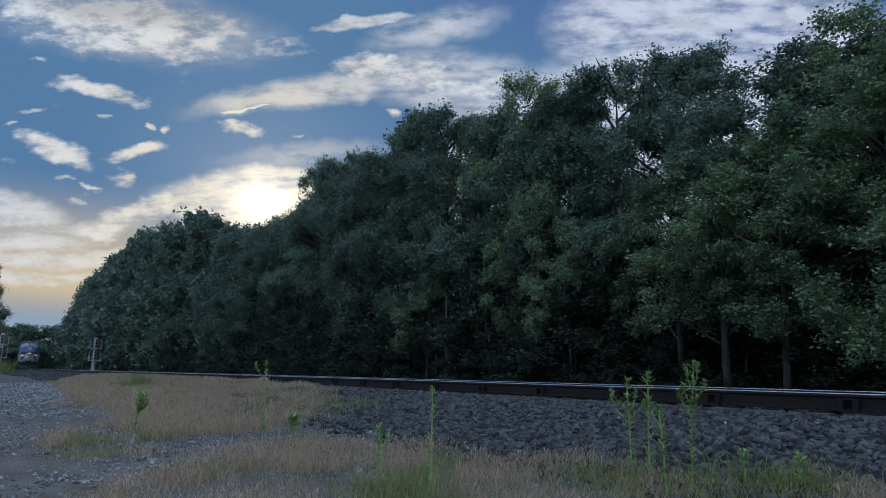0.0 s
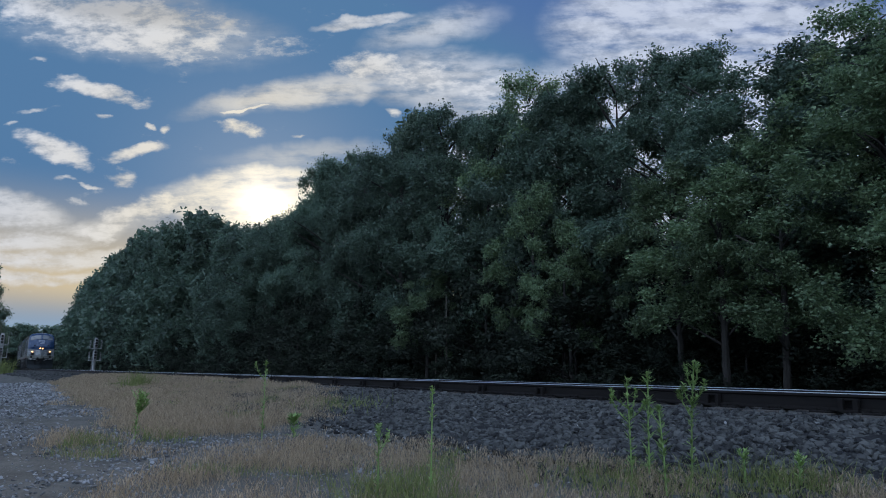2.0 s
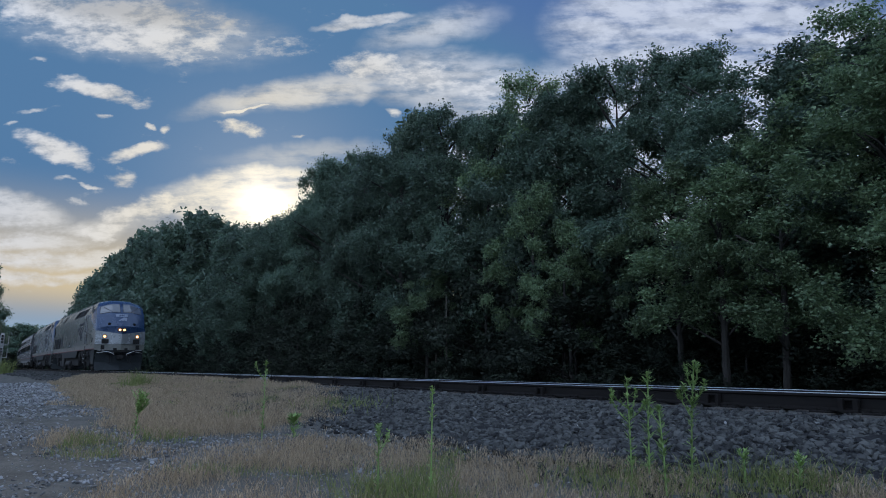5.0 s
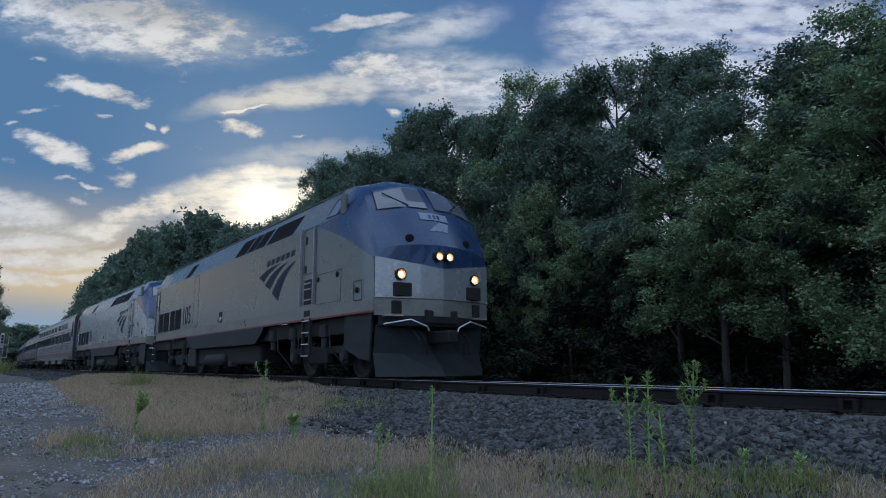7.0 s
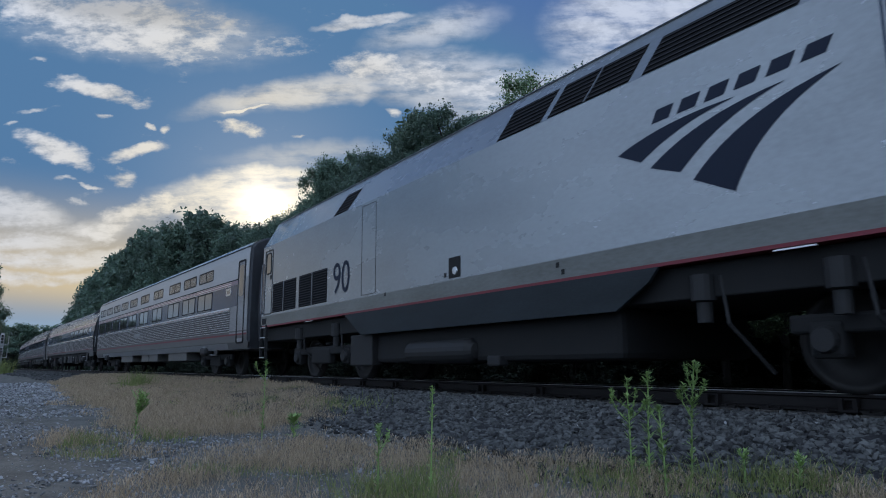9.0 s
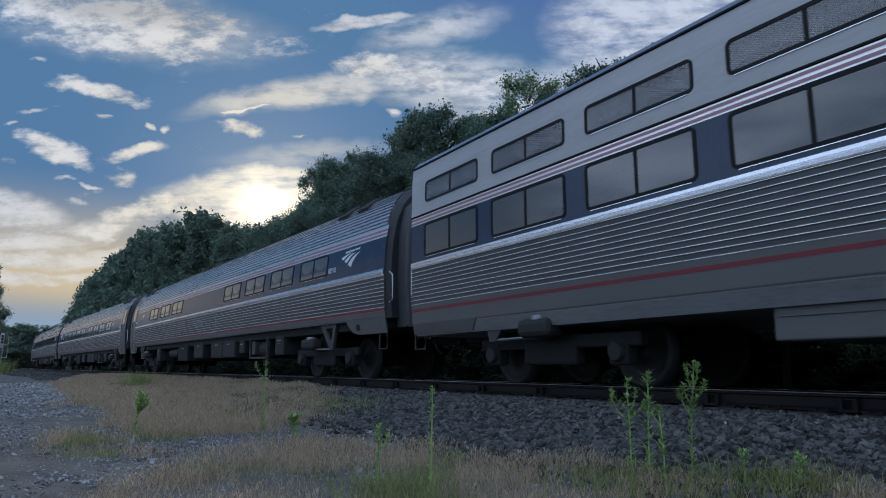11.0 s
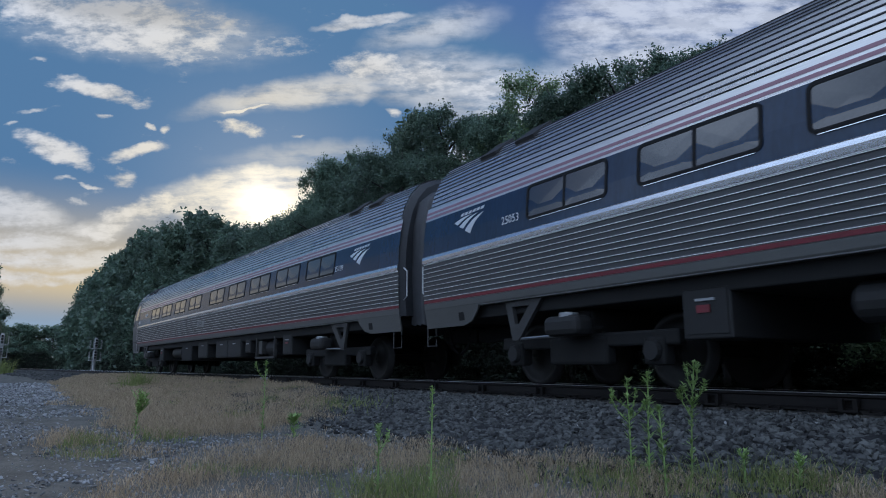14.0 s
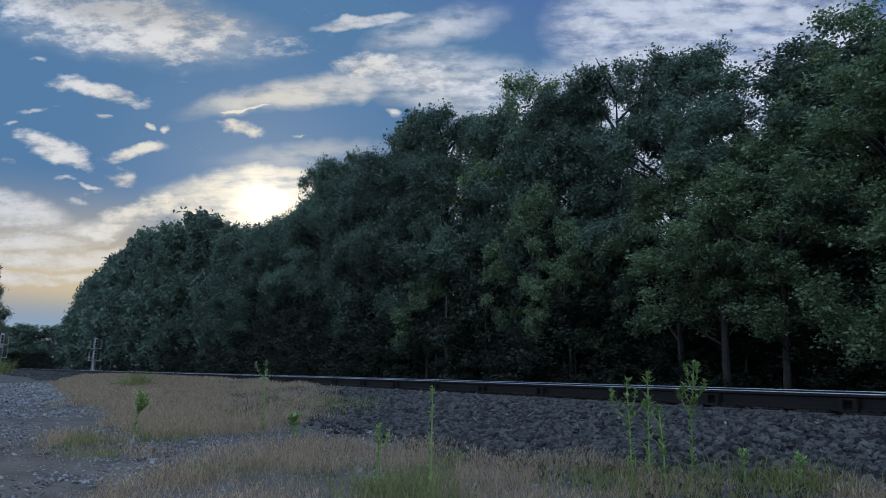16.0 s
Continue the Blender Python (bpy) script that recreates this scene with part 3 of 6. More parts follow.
# where grass has taken hold: a long meadow strip, a small spur of it, and the near verge
MEADOW = [(-46, 3.0), (-36.3, 5.6), (-30, 5.9), (-21, 6.2), (-14.4, 5.7), (-11.0, 4.6), (-8.2, 3.4), (-7.3, 2.6), (-7.3, 1.9), (-7.2, 1.4), (-7.3, 1.05), (-9.5, 1.0), (-13.9, 0.9), (-22, 1.0), (-36, 1.3)]
SPUR = [(-7.2, 0.25), (-8.4, 0.55), (-7.6, 1.1), (-6.2, 0.95), (-5.8, 0.55), (-6.1, 0.25)]
VERGE = [(-4.9, 0.55), (-5.4, 1.1), (-6.5, 1.9), (-6.9, 2.6), (-6.1, 2.95), (-5.1, 3.1), (-4.3, 3.15), (-3.9, 3.6), (-3.5, 3.75), (-2.9, 3.8), (-2.4, 4.0), (-1.0, 4.0), (-1.0, 0.2), (-4.2, 0.3)]


def inside(x, y, ring):
    """Signed distance into a ring of corners, positive inside."""
    best, odd = 1e9, False
    for (ax, ay), (bx, by) in zip(ring, ring[1:] + ring[:1]):
        ex, ey = bx - ax, by - ay
        t = min(1.0, max(0.0, ((x - ax) * ex + (y - ay) * ey) / (ex * ex + ey * ey)))
        best = min(best, math.hypot(x - ax - t * ex, y - ay - t * ey))
        if (ay > y) != (by > y) and x < ax + (y - ay) / (by - ay) * ex:
            odd = not odd
    return best if odd else -best


def dry_cover(x, y):
    """How thickly grass stands at a place, 0 to 1."""
    ragged = 0.45 * noise.noise((x * 0.9, y * 1.3, 1)) + 0.2 * noise.noise((x * 3.0, y * 3.0, 4))
    d = max(inside(x, y, ring) for ring in (MEADOW, SPUR, VERGE)) + ragged * (1.0 if x > -12 else 1.6)
    d = min(1.0, max(0.0, d / 0.45 + 0.2))
    bare = min(1.0, max(0.0, (noise.noise((x * 1.1 + 3, y * 1.7, 9)) - 0.06) * 4)) if x > -7.0 else min(1.0, max(0.0, (noise.noise((x * 0.4, y * 1.1, 6)) - 0.15) * 3))
    return float(d * (1 - (0.7 if x > -7.0 else 0.6) * bare))


places = []
for _ in range(62000):
    x = -1.2 - 34 * rng.random() ** 2.0
    y = rng.uniform(-2.2, 3.9)
    patch = noise.noise((x * 0.5, y * 1.6, 14)) + 0.5 * noise.noise((x * 1.7, y * 3.4, 15))
    if rng.random() < (1.0 - 0.85 * dry_cover(x, y)) * min(1.0, max(0.4, 0.7 + 0.9 * patch)):
        s = (0.0075 + 0.0010 * abs(x)) * (1.0 if rng.random() < 0.9 else 1.6)
        places.append((x, y, ground_z(x, y) + s * 0.2, s * rng.uniform(0.5, 1.5)))
scatter("road_gravel", places, M_GRAVEL, "pale loose gravel on the access road", 0.5)


litter = []
for _ in range(60):
    x, l = -2.5 - 12 * rng.random(), rng.uniform(3.4, 5.6)
    y = l - TRACK_Y + np.interp(x, _tx, _ty)
    litter.append((x, y, ground_z(x, y) + 0.05, rng.uniform(0.012, 0.032)))
scatter("litter", litter, M_GRAVEL, "pale chips and dry stalk ends on the ballast", 0.3)


# rails, sleepers and fastenings, all of the one track
track = thing("railway_track", "single railway track with worn rails on wooden sleepers", "railway track")
RAIL = [(-0.07, -0.17), (-0.07, -0.155), (-0.015, -0.135), (-0.012, -0.045), (-0.036, -0.032), (-0.036, -0.006), (-0.03, 0.0), (0.03, 0.0), (0.036, -0.006), (0.036, -0.032), (0.012, -0.045), (0.015, -0.135), (0.07, -0.155), (0.07, -0.17)]
stations = list(np.arange(-460, -60, 8.0)) + list(np.arange(-60, 60, 1.0)) + [60, 80, 115]
for side_lat in (-0.7525, 0.7525):
    vs, q, idx = [], [], []
    k = len(RAIL)
    for s in stations:
        for l, z in RAIL:
            x, y, _ = on_track(s, side_lat + l)
            vs.append((x, y, z))
    for i in range(len(stations) - 1):
        for j in range(k - 1):
            q.append((i * k + j, i * k + j + 1, (i + 1) * k + j + 1, (i + 1) * k + j))
            idx.append(1 if j in (5, 6, 7) else 0)
    part("rail", faces(vs, q, idx), [M_RAIL, M_RAIL_TOP], track, "brown rail with a bright worn head")
tie_me = raw("sleeper", *(lambda b: ([v.co[:] for v in b.verts], [[v.index for v in f.verts] for f in b.faces]))(box(-0.115, 0.115, -1.3, 1.3, -0.36, -0.185, 0.012)), M_TIE)
plate_b = bmesh.new()
for lat in (0.0,):
    box(-0.09, 0.09, lat - 0.17, lat + 0.17, -0.186, -0.168, 0.004, plate_b)
    for dx in (-0.06, 0.06):
        for dl in (-0.1, 0.1):
            box(dx - 0.012, dx + 0.012, lat + dl - 0.016, lat + dl + 0.016, -0.17, -0.145, 0.003, plate_b)
plate_b.verts.index_update()
plate_me = raw("tie_plate", [v.co[:] for v in plate_b.verts], [[v.index for v in f.verts] for f in plate_b.faces], M_RAIL)
anchor_b = bmesh.new()
for dx in (-0.075, 0.06):
    box(dx - 0.022, dx + 0.022, -0.088, -0.03, -0.172, -0.045, 0.006, anchor_b)
box(-0.09, 0.08, -0.095, -0.02, -0.176, -0.15, 0.004, anchor_b)
box(-0.09, 0.08, -0.06, -0.02, -0.066, -0.045, 0.004, anchor_b)
anchor_b.verts.index_update()
anchor_me = raw("rail_brace", [v.co[:] for v in anchor_b.verts], [[v.index for v in f.verts] for f in anchor_b.faces], M_RAIL)
for k in range(230):
    s = 10.0 - 0.49 * k
    x, y, a = on_track(s)
    for nm, me, lat in (("sleeper", tie_me, 0.0), ("tie_plate", plate_me, -0.7525), ("tie_plate", plate_me, 0.7525)):
        if nm == "tie_plate" and k > 90:
            continue
        x, y, a = on_track(s, lat)
        ob = new(nm, me)
        ob.parent = track
        ob.matrix_basis = Matrix.Translation((x, y, 0.0)) @ Matrix.Rotation(a + (0.01 * math.sin(k * 7.1) if nm == "sleeper" else 0), 4, "Z")
for k in range(24):
    x, y, a = on_track(3.9 - 1.475 * k, -0.7525)
    ob = new("rail_brace", anchor_me)
    ob.parent = track
    ob.matrix_basis = Matrix.Translation((x, y, 0.0)) @ Matrix.Rotation(a, 4, "Z")
part("joint_bar", box(-0.45, 0.45, -0.03, -0.012, -0.14, -0.04, 0.008), M_SIGNAL, track, "pale joint bar on the near rail").matrix_basis = Matrix.Translation((*on_track(-20.2, -0.7525)[:2], 0)) @ Matrix.Rotation(on_track(-20.2)[2], 4, "Z")


# ---- grass and weeds ----
def blades(name, spots, mtl, label):
    """Bent grass blades in one mesh; spots of (x, y, z, height, width)."""
    vs, fs = [], []
    for x, y, z, h, w in spots:
        a, lean, b = rng.uniform(0, 6.28), rng.uniform(0.15, 1.0) * h, rng.uniform(0, 6.28)
        cx, cy = math.cos(a) * w, math.sin(a) * w
        lx, ly = math.cos(b) * lean, math.sin(b) * lean
        o = len(vs)
        vs += [(x - cx, y - cy, z), (x + cx, y + cy, z), (x + lx * 0.35 + cx * 0.7, y + ly * 0.35 + cy * 0.7, z + h * 0.55), (x + lx * 0.35 - cx * 0.7, y + ly * 0.35 - cy * 0.7, z + h * 0.55), (x + lx, y + ly, z + h * (1 - 0.25 * lean / h))]
        fs += [(o, o + 1, o + 2, o + 3), (o + 3, o + 2, o + 4)]
    return tagged(new(name, raw(name, vs, fs, mtl)), label, "grass", kind="stuff")


dry, green = [], []
while len(dry) < 115000:
    x = -1.2 - 45 * rng.random() ** 1.9
    y = rng.uniform(0.1, 5.0) if x > -9 else rng.uniform(-0.4, 6.6)
    c = dry_cover(x, y)
    if rng.random() < c:
        z = ground_z(x, y) - 0.01
        clump = 0.5 + 0.5 * noise.noise((x * 1.5, y * 1.5, 2))
        h = (0.035 + 0.10 * clump + 0.03 * c) * rng.uniform(0.4, 1.4) * (1.15 if x < -7 else 0.85)
        w = 0.0009 + 0.00022 * abs(x)
        gr = noise.noise((x * 0.9, y * 0.9, 20)) > (0.36 if x < -5.5 else 0.2 if x < -3.2 else -0.05)
        (green if gr and rng.random() < 0.7 else dry).append((x, y, z, h * (0.8 if gr else 1.0), w))
# seed heads: short fuzzy tops on some dry stalks
seeds = [(x, y, z + h * 0.7, h * 0.28, w * 2.0) for x, y, z, h, w in dry[::4]]
blades("dry_grass", dry + seeds, M_DRY, "dry straw-coloured grass beside the track")
for cx, cy, cnt, hh, sp in ((-23.4, 3.1, 260, 0.6, 0.35), (-81, -1.7, 200, 1.7, 0.8), (-9.5, 4.1, 260, 0.22, 0.5), (-2.9, 3.0, 420, 0.17, 0.3), (-2.4, 3.45, 300, 0.2, 0.28), (-3.4, 1.85, 380, 0.2, 0.3), (-2.2, 3.6, 240, 0.2, 0.18), (-7.6, 1.3, 200, 0.12, 0.35)):
    for _ in range(cnt):
        x, y = rng.normal(cx, sp), rng.normal(cy, sp * 0.6)
        green.append((x, y, ground_z(x, y) - 0.01, hh * rng.uniform(0.4, 1.2), 0.002 + 0.0003 * abs(x)))
blades("green_grass", green, M_GREEN, "tufts of green grass among dry stalks")


def weed(x, y, h, forks, label, seed, leaf=0.07, head=True, lean=(0, 0)):
    """A tall leafy stem with side shoots near its top."""
    r = np.random.default_rng(seed)
    z = float(ground_z(x, y))
    w = thing("tall_weed", label, "weed", "tall weeds along the ballast")
    w.location = (x, y, z - 0.01)
    stems = [([(0, 0, 0), (lean[0] * 0.3, lean[1] * 0.3, h * 0.5), (lean[0], lean[1], h)], 0.006)]
    for k in range(forks):
        t = r.uniform(0.55, 0.8)
        b = Vector((lean[0] * t, lean[1] * t, h * t))
        a = r.uniform(0, 6.28)
        e = b + Vector((math.cos(a) * h * 0.17, math.sin(a) * h * 0.17, h * r.uniform(0.14, 0.30)))
        stems.append(([tuple(b), tuple(b.lerp(e, 0.5) + Vector((math.cos(a), math.sin(a), 0)) * h * 0.03), tuple(e)], 0.004))
    vs, fs = [], []
    for i, (pts, rad) in enumerate(stems):
        part("stem", tube(pts, [rad * 1.0, rad * 0.8, rad * 0.55], 5), M_WEED, w)
        p0, p1, p2 = (Vector(p) for p in pts)
        length = (p1 - p0).length + (p2 - p1).length
        for k in range(int(length / 0.008) + 8):
            t = r.uniform(0.12 if i == 0 else 0.1, 1.0)
            c = p0.lerp(p1, t * 2) if t < 0.5 else p1.lerp(p2, t * 2 - 1)
            a, up = r.uniform(0, 6.28), r.uniform(0.1, 1.0)
            d = Vector((math.cos(a), math.sin(a), up)).normalized() * leaf * r.uniform(0.5, 1.1) * (0.6 if i else 1.0)
            s = Vector((-math.sin(a), math.cos(a), 0)) * leaf * 0.10
            o = len(vs)
            vs += [c, c + d * 0.5 + s, c + d, c + d * 0.5 - s]
            fs.append((o, o + 1, o + 2, o + 3))
        if head:
            for k in range(26):
                a, up = r.uniform(0, 6.28), r.uniform(0.0, 1.2)
                c = p2 + Vector((0, 0, r.uniform(-0.05, 0.015)))
                d = Vector((math.cos(a), math.sin(a), up)).normalized() * 0.022
                s = Vector((-math.sin(a), math.cos(a), 0.3)) * 0.006
                o = len(vs)
                vs += [c, c + d * 0.6 + s, c + d, c + d * 0.6 - s]
                fs.append((o, o + 1, o + 2, o + 3))
    ob = tagged(new("foliage", raw("foliage", [tuple(v) for v in vs], fs, M_WEED)), kind="stuff")
    ob.parent = w


weed(-2.66, 3.33, 0.70, 5, "tall green horseweed forking into budding shoots", 1, 0.07, True, (0.03, 0.03))
weed(-2.99, 3.20, 0.61, 4, "green weed with a drooping leafy top", 2, 0.07, True, (-0.02, 0.0))
weed(-2.91, 3.26, 0.65, 0, "slender single-stemmed green weed", 3, 0.075, True, (0.01, 0.01))
weed(-2.59, 3.03, 0.48, 1, "shorter leaning green weed stalk", 4, 0.075, True, (-0.03, 0.0))
weed(-6.86, 2.11, 0.79, 1, "thin tall weed standing in dry grass", 5, 0.07)
weed(-3.35, 2.00, 0.60, 0, "straight narrow weed with short leaves", 6, 0.045)
weed(-3.51, 1.75, 0.40, 2, "soft grey-green weed in the verge", 7, 0.05)
weed(-2.16, 3.57, 0.23, 3, "low leafy green weed by the stones", 8, 0.06, False)
weed(-2.43, 3.49, 0.21, 3, "low leafy green weed by the stones", 9, 0.06, False)
weed(-6.74, 2.40, 0.24, 5, "low spreading green weed in dry grass", 10, 0.14, False)
weed(-7.5, 1.02, 0.47, 14, "small leafy shrub on the gravel edge", 12, 0.085, False, (0.05, 0.03))


# ---- trees ----
def crown_mesh(name, seed, h, w, low, leaves, size, clumps, mtl):
    """A crown of many leaves gathered on uneven clumps between heights low and h."""
    r = np.random.default_rng(seed)
    cs = []
    while len(cs) < clumps:
        t = r.uniform(0, 1)
        z = low + (h - low) * t
        prof = (0.55 + 0.45 * math.sin(math.pi * min(1, t * 1.15 + 0.1))) * (1 - 0.42 * max(0, t - 0.65) / 0.35)
        a = r.uniform(0, 6.283)
        rad = w * prof * math.sqrt(r.uniform(0.15, 1.0))
        cs.append((rad * math.cos(a), rad * math.sin(a), z, r.uniform(0.35, 0.95) * w * 0.27))
    cs = np.array(cs)
    # each clump carries twigs that stick out unevenly, each twig a tuft of leaves
    per = 11
    own = np.repeat(np.arange(len(cs)), per)
    td = r.normal(size=(len(own), 3)) + np.array([0, 0, 0.35])
    td /= np.linalg.norm(td, axis=1)[:, None]
    reach_out = cs[own, 3] * r.uniform(0.45, 1.18, len(own))
    tip = cs[own, :3] + td * reach_out[:, None] * np.array([1, 1, 0.85])
    weight = cs[own, 3] * r.uniform(0.3, 1.4, len(own))
    pick = r.choice(len(own), leaves, p=weight / weight.sum())
    back = np.abs(r.normal(0, 0.34, leaves))
    c = tip[pick] - td[pick] * (reach_out[pick] * np.minimum(back, 0.9))[:, None] + r.normal(size=(leaves, 3)) * (size * 1.25 + 0.05)
    d = td[pick]
    n = d * 0.35 + r.normal(size=(leaves, 3)) * 0.55 + np.array([0, 0, 0.45])
    n /= np.linalg.norm(n, axis=1)[:, None]
    t = np.cross(n, r.normal(size=(leaves, 3)))
    t /= np.linalg.norm(t, axis=1)[:, None] + 1e-9
    b = np.cross(n, t)
    s = size * r.uniform(0.6, 1.3, leaves)[:, None]
    v = np.stack([c - t * s, c - b * s * 0.6 + n * s * 0.12, c + t * s, c + b * s * 0.6 + n * s * 0.12], 1).reshape(-1, 3)
    v[:, 2] *= h / v[:, 2].max()
    me = bpy.data.meshes.new(name)
    me.vertices.add(len(v))
    me.vertices.foreach_set("co", v.ravel())
    me.loops.add(leaves * 4)
    me.loops.foreach_set("vertex_index", np.arange(leaves * 4))
    me.polygons.add(leaves)
    me.polygons.foreach_set("loop_start", np.arange(0, leaves * 4, 4))
    me.update(calc_edges=True)
    me.materials.append(mtl)
    return me, cs


def tree(seed, h, w, low, leaves, size, clumps, mtl, label, cat="tree", group="trees along the line"):
    me, cs = crown_mesh("crown", seed, h, w, low, leaves, size, clumps, mtl)
    t = thing(cat, label, cat, group)
    r = random.Random(seed)
    mid = (r.uniform(-0.3, 0.3), r.uniform(-0.3, 0.3), h * 0.5)
    trunk = part("trunk", tube([(0, 0, -0.2), (0.03, 0, 0.3), mid, (mid[0] * 1.5, mid[1] * 1.2, h * 0.86)], [h * 0.017, h * 0.013, h * 0.009, 0.02], 8), M_BARK, t, "grey tapered trunk")
    for k in range(14):
        c = cs[r.randrange(len(cs))]
        zb = max(0.4, c[2] - r.uniform(0.8, 2.2))
        f = min(1.0, zb / (h * 0.5))
        part("limb", tube([(mid[0] * f, mid[1] * f, zb), (c[0] * 0.5, c[1] * 0.5, (zb + c[2]) / 2 + 0.1), tuple(c[:3])], [0.05, 0.03, 0.012], 5), M_BARK, trunk)
    crown = tagged(new("crown", me), kind="stuff")
    crown.parent = t
    return t


SKY_B = [-1.6, 1.8, 2.6, 3.6, 5.0, 7.6, 10.0, 11.5, 12.8, 13.8, 14.9, 17.7, 19.5, 20.4, 22.2, 24.6, 26.6, 29.3, 31.6, 34.2, 36.3, 38.1, 42.3, 45.3, 47.8, 50.5, 52.5, 54.8, 56.4, 58.6, 62.3, 64.7, 67.1, 90]
SKY_E = [0.035, 0.048, 0.089, 0.113, 0.146, 0.197, 0.222, 0.233, 0.244, 0.22, 0.222, 0.23, 0.245, 0.286, 0.333, 0.359, 0.375, 0.424, 0.439, 0.427, 0.42, 0.471, 0.457, 0.477, 0.486, 0.529, 0.483, 0.49, 0.435, 0.454, 0.481, 0.495, 0.465, 0.48]


def reach(x, y, share=1.0):
    """Height of a tree that stands at (x, y) and just meets the skyline seen from the open verge."""
    b = math.degrees(math.atan2(y, -x))
    return max(2.5, 0.127 + math.hypot(x, y) * float(np.interp(b, SKY_B, SKY_E)) * share + 0.6)


LABELS = ["dense dark green broadleaf tree behind the track", "tall leafy oak with an uneven dark crown", "thick shady maple at the woodland edge", "dark broadleaf tree with sky showing through gaps"]
NEAR = [tree(20 + k, 10.0, 3.1, 1.9, 62000, 0.048, 92, M_LEAF if k != 3 else M_LEAF_PALE, LABELS[k % 4]) for k in range(4)]
OPEN = [tree(30 + k, 10.0, 3.1, 2.7, 50000, 0.048, 62, M_LEAF, LABELS[3]) for k in range(3)]
SAPLING = [tree(35, 10.0, 3.1, 3.2, 26000, 0.058, 42, M_LEAF_PALE, "pale green sapling before the dark wood")]
PROTO = [tree(25 + k, 10.0, 3.1, 0.8, 15000, 0.11, 95, M_LEAF, LABELS[k % 4]) for k in range(3)]
FAR = [tree(50 + k, 10.0, 3.1, 0.2, 6500, 0.20, 85, M_LEAF, "dark distant broadleaf tree beside the line") for k in range(2)]
BACK = [tree(40 + k, 10.0, 3.0, 2.5, 9000, 0.13, 70, M_LEAF, "shaded tree in the second row of the wood") for k in range(3)]
for o in NEAR + OPEN + SAPLING + PROTO + FAR + BACK:
    o.location = (0, 0, -200)
used = set()


def plant(protos, k, x, y, h, wide, turn):
    """The first of each prototype is moved into place, further ones are copies."""
    o = protos[k % len(protos)]
    m = Matrix.Translation((x, y, -0.62)) @ Matrix.Rotation(turn, 4, "Z") @ Matrix.Diagonal((wide, wide, h / 10.0, 1))
    if o.name in used:
        return copy_thing(o, m @ Matrix.Diagonal((1 / o.scale[0], 1 / o.scale[1], 1 / o.scale[2], 1)))
    used.add(o.name)
    o.matrix_basis = m
    return o


r = random.Random(3)
s, k = 9.0, 0
while s > -185:
    x, y, _ = on_track(s, (7.6 if s > -45 else 10.5) + r.uniform(-0.7, 1.0))
    b = math.degrees(math.atan2(y, -x))
    gap = 36 < b < 62
    h = reach(x, y, r.uniform(0.94, 1.03) if s > -45 else r.uniform(0.88, 1.0))
    plant(OPEN if gap and k % 2 else NEAR if s > -42 else PROTO if s > -90 else FAR, k + r.randrange(2), x, y, h, r.uniform(0.95, 1.25) * (0.92 if gap else 1.0 if s > -60 else 1.35), r.uniform(0, 6.28))
    s -= r.uniform(2.3, 3.3) * (0.86 if gap else 1.0 if s > -60 else 1.7)
    k += 1
s, k = 12.0, 0
while s > -150:
    x, y, _ = on_track(s, 12.5 + r.uniform(-1.2, 1.2))
    b = math.degrees(math.atan2(y, -x))
    plant(BACK if s > -70 else FAR, k, x, y, reach(x, y, r.uniform(0.34, 0.44) if 30 < b < 63 else r.uniform(0.9, 1.0)), r.uniform(1.0, 1.3) * (1.0 if s > -60 else 1.4), r.uniform(0, 6.28))
    s -= r.uniform(3.6, 5.0) * (1.0 if s > -60 else 1.7)
    k += 1
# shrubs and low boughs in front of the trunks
SHRUB = [tree(60 + k, 10.0, 5.2, 0.2, 6500, 0.16, 48, M_SHADED_BRAMBLE, ["tangled dark shrub at the foot of the wood", "dark green shrub leaning from the wood", "low leafy thicket beside the ballast"][k], "shrub", "shrubs at the wood's edge") for k in range(3)]
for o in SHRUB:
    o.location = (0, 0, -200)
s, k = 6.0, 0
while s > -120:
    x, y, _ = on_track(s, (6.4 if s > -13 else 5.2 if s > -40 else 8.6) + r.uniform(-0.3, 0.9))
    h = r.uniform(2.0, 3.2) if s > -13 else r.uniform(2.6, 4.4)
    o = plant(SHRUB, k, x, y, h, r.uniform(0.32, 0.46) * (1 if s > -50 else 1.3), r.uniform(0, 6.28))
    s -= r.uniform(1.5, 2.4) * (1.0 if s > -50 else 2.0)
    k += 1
# low thicket, coloured dark for shade under the boughs; a second belt deeper in
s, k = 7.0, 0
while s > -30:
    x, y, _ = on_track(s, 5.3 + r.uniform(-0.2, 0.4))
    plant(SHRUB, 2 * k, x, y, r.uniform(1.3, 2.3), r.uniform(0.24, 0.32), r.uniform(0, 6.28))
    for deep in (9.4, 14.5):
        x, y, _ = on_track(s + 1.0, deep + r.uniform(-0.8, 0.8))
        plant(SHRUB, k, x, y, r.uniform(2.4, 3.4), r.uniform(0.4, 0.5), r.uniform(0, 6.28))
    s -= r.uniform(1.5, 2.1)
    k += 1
# taller ones where the crown line would sink
for px, py in ((-19.6, 15.6), (-16.8, 15.4), (-18.2, 16.6), (-7.4, 15.6)):
    plant(NEAR, int(-px), px, py, reach(px, py, 1.0), 1.05, px)
